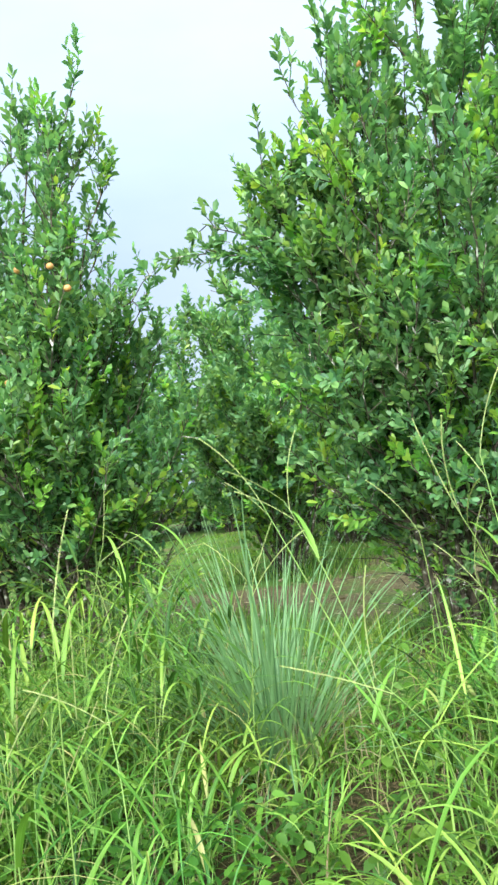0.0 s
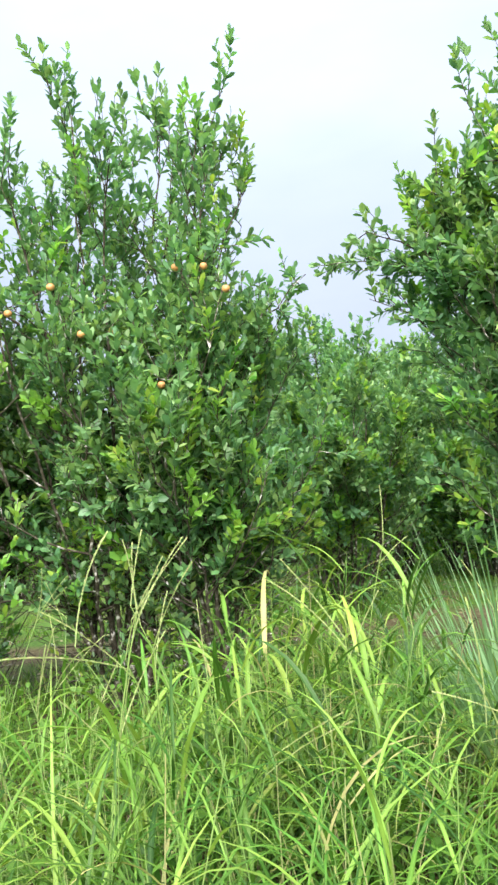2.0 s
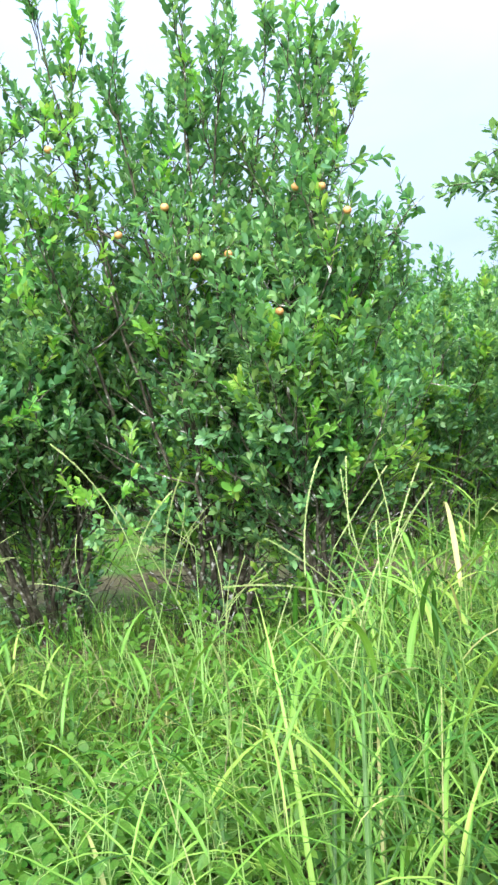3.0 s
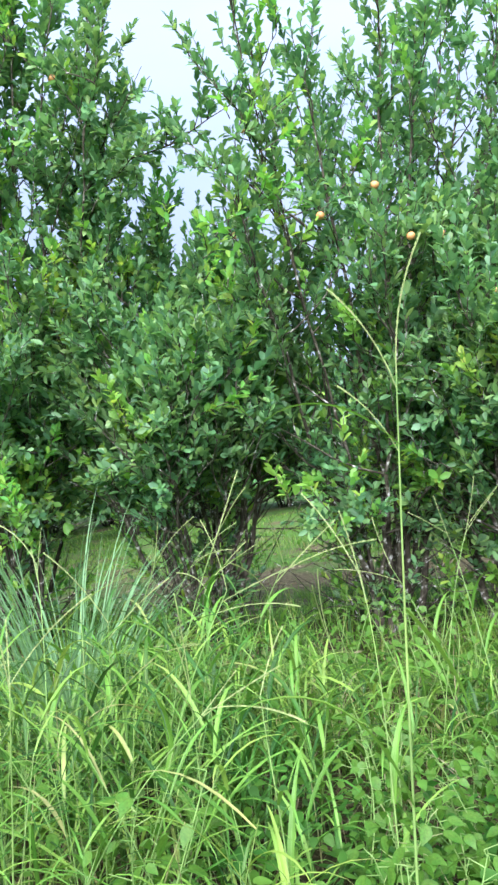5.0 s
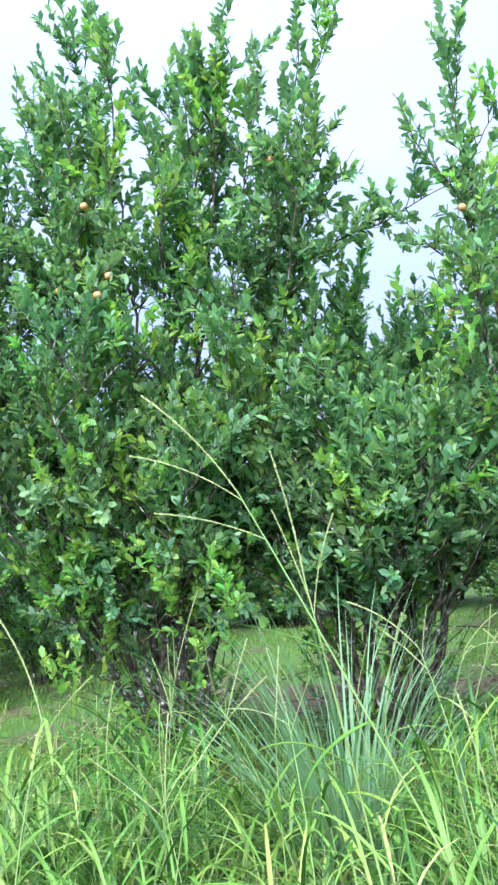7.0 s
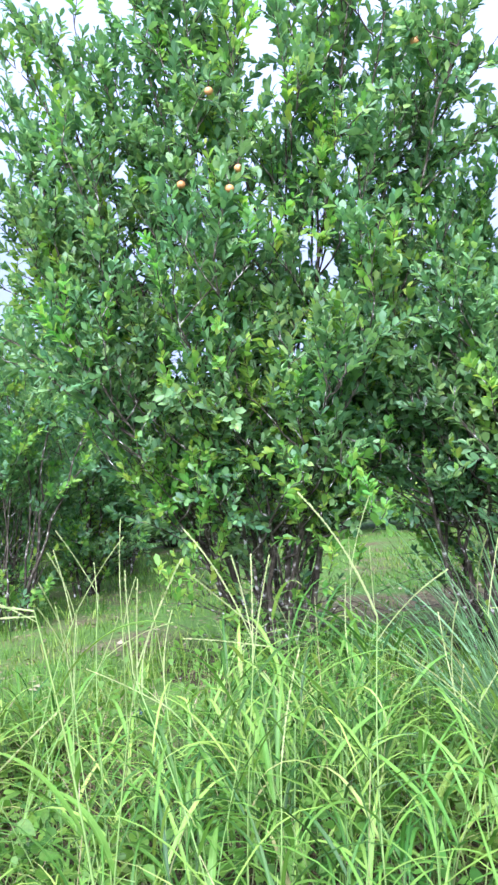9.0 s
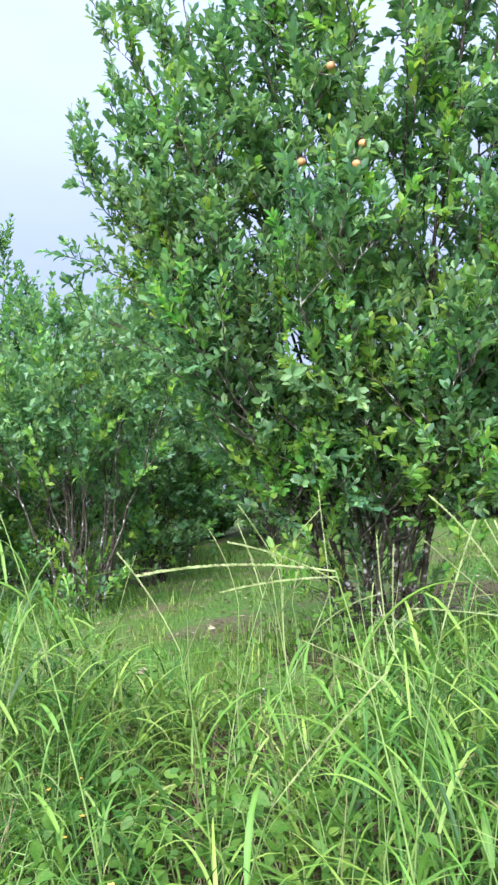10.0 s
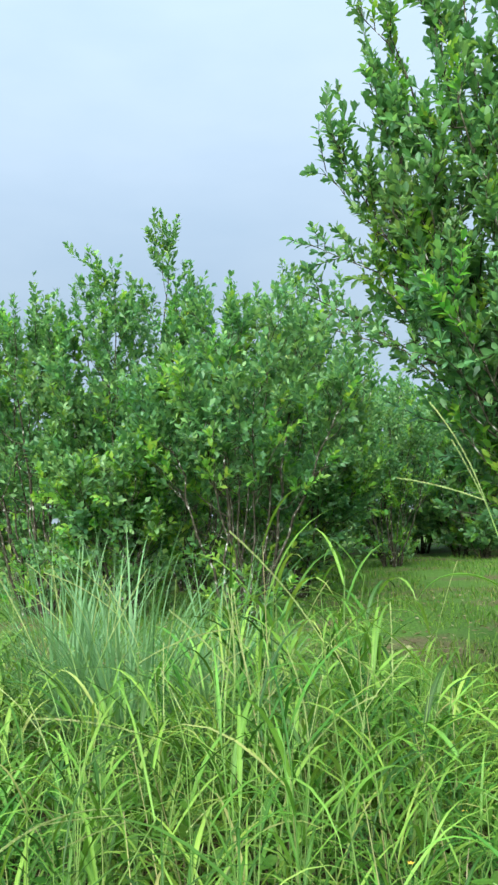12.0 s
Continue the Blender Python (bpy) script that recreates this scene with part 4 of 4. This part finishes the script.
def tall_stalk(seed, base, tip, bow, blades, heads):
    """A single long stalk from base to tip; blades: share, azimuth, length, width, tilt, bend; heads: share, azimuth, tilt, scale."""
    rng = np.random.default_rng(seed)
    stalk = new("grass_stalk")
    foot = np.array([base[0], base[1], float(ground_z(*base))])
    stalk.matrix_basis = Matrix.Translation(foot)
    t = np.linspace(0, 1, 14)
    end = np.array(tip) - foot
    pts = np.stack([end[0] * t**bow, end[1] * t**bow, end[2] * t - 0.02], -1)
    v, f = tubes([(pts, 0.0042 - 0.0026 * t)], 6)
    part("stem", mesh_of("stem", v, f, [STALK]), stalk)
    one = np.ones(1)
    for share, azimuth, long, broad, tilt, bend in blades:
        at = np.array([np.interp(share, t, pts[:, k]) for k in range(3)])
        v, f = strips(at[None], one * radians(azimuth), one * long, one * broad, one * tilt, one * bend, 12, 0.4)
        part("leaf", mesh_of("leaf", v, f, [GRASS], blade=12), stalk)
    for share, azimuth, tilt, scale in heads:
        at = np.array([np.interp(share, t, pts[:, k]) for k in range(3)])
        ob = part("seed_spike", SPIKES[int(rng.integers(0, 6))], stalk, "pale straw-coloured seed spike")
        ob.matrix_basis = Matrix.Translation(at) @ pose(0, 0, 0, 0, 0, azimuth) @ pose(0, 0, 0, 0, tilt, 0) @ Matrix.Scale(scale, 4)
    return tagged(stalk, "tall flowering grass stalk with slender seed spikes", "grass", "flowering grass stalks")


tall_stalk(290, (-3.26, 1.55), (-3.17, 1.53, 1.58), 1.3, [(0.91, 185, 0.36, 0.020, 0.75, 1.9), (0.7, 20, 0.28, 0.034, 2.5, 0.5), (0.45, 200, 0.5, 0.026, 0.3, 1.9)], [(1.0, 0, 3, 0.9), (0.98, 190, 14, 0.8), (0.9, 180, 22, 0.6)])
tall_stalk(291, (-4.25, 1.5), (-4.86, 1.5, 1.58), 1.25, [(0.8, 180, 0.2, 0.012, 1.1, 0.3), (0.72, 200, 0.2, 0.022, 1.9, 1.0)], [(1.0, 180, 30, 1.0), (0.99, 180, 50, 0.8), (0.94, 180, 62, 0.8)])
tall_stalk(292, (-4.57, 1.52), (-4.75, 1.52, 1.40), 1.2, [(0.75, 190, 0.24, 0.016, 0.9, 1.6), (0.4, 170, 0.6, 0.03, 0.5, 1.6), (0.35, 10, 0.4, 0.03, 0.6, 1.2)], [(1.0, 180, 5, 1.0), (0.97, 185, 14, 0.8), (0.95, 20, 8, 0.7)])
tall_stalk(293, (-7.15, 2.15), (-7.40, 2.13, 1.42), 1.6, [(0.8, 185, 0.34, 0.026, 0.8, 2.2), (0.8, 5, 0.5, 0.012, 1.2, 0.7), (0.5, 350, 0.5, 0.022, 0.4, 1.7)], [(1.0, 180, 16, 1.0), (0.97, 182, 20, 0.9), (0.99, 185, 66, 1.1)])
tall_stalk(294, (-6.2, 1.62), (-6.32, 1.62, 1.22), 2.2, [(0.85, 10, 0.4, 0.02, 0.6, 1.9), (0.6, 175, 0.45, 0.02, 0.5, 1.8)], [(1.0, 178, 78, 1.6), (0.99, 188, 86, 1.2), (0.98, 200, 55, 0.9)])
tall_stalk(295, (0.08, 2.3), (-0.40, 2.25, 1.36), 1.15, [(0.6, 170, 0.35, 0.016, 0.6, 1.7), (0.45, 350, 0.4, 0.02, 0.6, 1.5)], [(1.0, 180, 24, 0.9), (0.97, 180, 36, 0.6)])
for k, row in enumerate([(-2.35, 2.0, 1.35, 190, 10), (-2.05, 1.8, 1.3, 30, 8), (-1.75, 2.3, 1.3, 200, 12),
                         (-0.05, 2.5, 1.45, 150, 16), (0.35, 2.4, 1.5, 100, 8), (0.5, 2.7, 1.35, 200, 14), (-1.45, 2.9, 1.35, 20, 10), (-3.95, 2.6, 1.2, 350, 18), (-4.1, 2.4, 1.3, 10, 14), (-5.5, 2.3, 1.2, 180, 22), (-6.9, 2.3, 1.1, 20, 24)]):
    grass_stalk(300 + k, *row, heads=2 + k % 2)
stalk_rng = np.random.default_rng(350)
for k in range(120):
    x, y = (stalk_rng.uniform(-10.8, 1.2), stalk_rng.uniform(2.0, 3.6)) if k < 62 else (stalk_rng.choice([-6.1, -8.3, -4.2, -1.7]) + 0.5 * stalk_rng.normal(), stalk_rng.uniform(1.7, 2.9))
    grass_stalk(360 + k, x, y, stalk_rng.uniform(0.8, 1.25), stalk_rng.uniform(0, 360), abs(stalk_rng.normal(8, 16)), int(stalk_rng.integers(1, 4)), 2)


# ---- broad-leaved weeds ----
WEED_LEAVES = []
for k in range(4):
    wf = WEED_FORM.copy()
    wf[:, 2] += 0.06 * np.sin(3 * wf[:, 1] + k)
    WEED_LEAVES.append(mesh_of("weed_leaf", wf, WEED_TRIS, [WEED]))


def weed_plant(seed, x, y, tall, count):
    """An upright soft weed: a leaning stem with heart-shaped leaves on short stalks."""
    rng = np.random.default_rng(seed)
    weed = new("weed_plant")
    weed.matrix_basis = pose(x, y, float(ground_z(x, y)), 0, 0, rng.uniform(0, 360))
    s = np.linspace(0, 1, 7)
    pts = np.stack([0.3 * tall * s**1.6, 0.02 * np.sin(6 * s), tall * s - 0.02], -1)
    lines = [(pts, 0.004 - 0.0025 * s)]
    for k in range(count):
        f = 0.25 + 0.75 * k / max(1, count - 1)
        p = np.array([np.interp(f, s, pts[:, j]) for j in range(3)])
        turn = 2.4 * k + rng.normal(0, 0.3)
        d = np.array([math.cos(turn), math.sin(turn), 0.35])
        reach = rng.uniform(0.02, 0.06)
        lines.append((np.array([p, p + d * reach * 0.6, p + d * reach]), np.array([0.0016, 0.0013, 0.001])))
        ob = part("leaf", WEED_LEAVES[k % 4], weed)
        size = rng.uniform(0.045, 0.085) * (1.1 - 0.4 * f)
        ob.matrix_basis = Matrix.Translation(p + d * reach) @ pose(0, 0, 0, 0, 0, math.degrees(turn) - 90) @ pose(0, 0, 0, rng.uniform(-60, 15), rng.uniform(-35, 35), 0) @ Matrix.Scale(size, 4)
    v, f = tubes(lines, 5)
    part("stem", mesh_of("stem", v, f, [STALK]), weed)
    return tagged(weed, "soft green weed with heart-shaped leaves among the grass", "weed", "verge weeds")


def weed_mass():
    """Low leaves that fill the foot of the grass."""
    rng = np.random.default_rng(390)
    n = 32000
    x, y, z = scatter(rng, n, -12.6, 3.4, 1.3, 5.2)
    y[::3] = 1.3 + 0.4 * (y[::3] - 1.3)
    patchy = np.sin(2.1 * x + 0.6) + np.sin(1.7 * y + 2.3 * x) + rng.normal(0, 0.5, n) > -0.75
    # little grows in the shade under the first lemongrass clump
    patchy &= ((x + 0.5) / 0.5) ** 2 + ((y - 3.0) / 0.6) ** 2 > rng.uniform(0.0, 0.8, n)
    x, y, z = x[patchy], y[patchy], z[patchy]
    n = len(x)
    pos = np.stack([x, y, z + rng.uniform(0.03, 0.34, n) * np.clip(1.5 - 0.2 * y, 0.4, 1)], -1)
    turn = rng.uniform(0, 2 * np.pi, n)
    along = np.stack([np.cos(turn), np.sin(turn), rng.normal(-0.1, 0.3, n)], -1)
    v, f = leaves(pos, along, np.array([0, 0, 1.0]) + rng.normal(0, 0.55, (n, 3)), rng.uniform(0.03, 0.065, n), WEED_FORM, WEED_TRIS)
    tagged(new("low_weeds", mesh_of("low_weeds", v, f, [WEED])), "low leafy weeds at the foot of the grass", "weeds", kind="stuff")


weed_mass()
weed_rng = np.random.default_rng(400)
for k in range(120):
    weed_plant(900 + k, -2.75 + 0.36 * weed_rng.normal(), max(1.6, 2.3 + 0.42 * weed_rng.normal()), weed_rng.uniform(0.28, 0.56), int(weed_rng.integers(14, 22)))
for k in range(100):
    cx, cy, sx, sy = ((-6.95, 2.1, 0.45, 0.3), (0.5, 2.7, 0.35, 0.35), (0.6, 2.3, 0.4, 0.25), (-4.3, 1.9, 0.3, 0.2), (-7.2, 2.3, 0.8, 0.4), (-3.2, 3.6, 0.5, 0.4))[k % 6]
    weed_plant(410 + k, cx + sx * weed_rng.normal(), max(1.6, cy + sy * weed_rng.normal()), weed_rng.uniform(0.3, 0.68), int(weed_rng.integers(8, 15)))

# taller weeds crowd the feet of the first row
for k in range(76):
    cx, cy, sx, sy = ((-6.7, 4.6, 0.5, 0.45), (-3.3, 4.6, 0.5, 0.4))[k % 2]
    weed_plant(700 + k, cx + sx * weed_rng.normal(), cy + sy * weed_rng.normal(), weed_rng.uniform(0.3, 0.6), int(weed_rng.integers(8, 15)))


# ---- small yellow flowers low in the grass ----
PETAL = fruit_material("yellow_petal", [(0.3, (0.70, 0.42, 0.05)), (0.7, (0.78, 0.55, 0.10))])


def small_flower(seed, x, y, tall):
    rng = np.random.default_rng(seed)
    flower = new("small_flower")
    flower.matrix_basis = pose(x, y, float(ground_z(x, y)), 0, 0, rng.uniform(0, 360))
    s = np.linspace(0, 1, 6)
    pts = np.stack([0.06 * s**2, 0 * s, tall * s - 0.02], -1)
    v, f = tubes([(pts, 0.002 - 0.0008 * s)], 5)
    part("stem", mesh_of("stem", v, f, [STALK]), flower)
    for k in range(5):
        turn = 2 * np.pi * k / 5 + rng.normal(0, 0.1)
        v, f = leaves(pts[-1:], np.array([[np.cos(turn), np.sin(turn), 0.35]]), np.array([[0, 0, 1.0]]), np.array([0.014]), WEED_FORM, WEED_TRIS)
        part("petal", mesh_of("petal", v, f, [PETAL]), flower)
    return tagged(flower, "small orange-yellow flower low in the grass", "flower", "small yellow flowers")


for k, (x, y) in enumerate([(-7.5, 2.77), (-7.42, 2.44), (-7.11, 1.95), (-7.29, 2.3), (-6.95, 1.9), (-7.67, 2.7), (-7.62, 2.37)]):
    small_flower(800 + k, x, y, 0.38)


# ---- a scrap of wrapper in the grass ----
def wrapper_scrap(seed, x, y, z, size):
    """A crumpled piece of thin white and blue plastic film, caught among the grass blades."""
    rng = np.random.default_rng(seed)
    scrap = new("plastic_scrap")
    scrap.matrix_basis = pose(x, y, z, 20, 10, rng.uniform(0, 360))
    steps = 9
    u, w = np.meshgrid(np.linspace(-0.5, 0.5, steps), np.linspace(-0.5, 0.5, steps))
    relief = 0.16 * np.sin(9 * u + 4 * w) + 0.14 * np.sin(11 * w - 6 * u) + 0.05 * rng.normal(size=u.shape)
    v = size * np.stack([u, 0.7 * w + 0.1 * np.sin(7 * u), relief], -1).reshape(-1, 3)
    i = (np.arange(steps - 1)[:, None] * steps + np.arange(steps - 1)[None]).ravel()
    quads = np.stack([i, i + 1, i + steps + 1, i + steps], -1)
    band = i % steps < 3
    part("film", mesh_of("film", v, quads[~band], [WRAP_WHITE]), scrap)
    part("printed_band", mesh_of("printed_band", v, quads[band], [WRAP_BLUE]), scrap, "dark blue printed band")
    return tagged(scrap, "crumpled white and blue plastic scrap in the grass", "litter")


WRAP_WHITE = fruit_material("white_film", [(0.3, (0.62, 0.66, 0.68)), (0.7, (0.80, 0.82, 0.82))])
WRAP_BLUE = fruit_material("blue_film", [(0.3, (0.02, 0.05, 0.12)), (0.7, (0.05, 0.12, 0.24))])
wrapper_scrap(950, -7.16, 4.65, 0.15, 0.085)
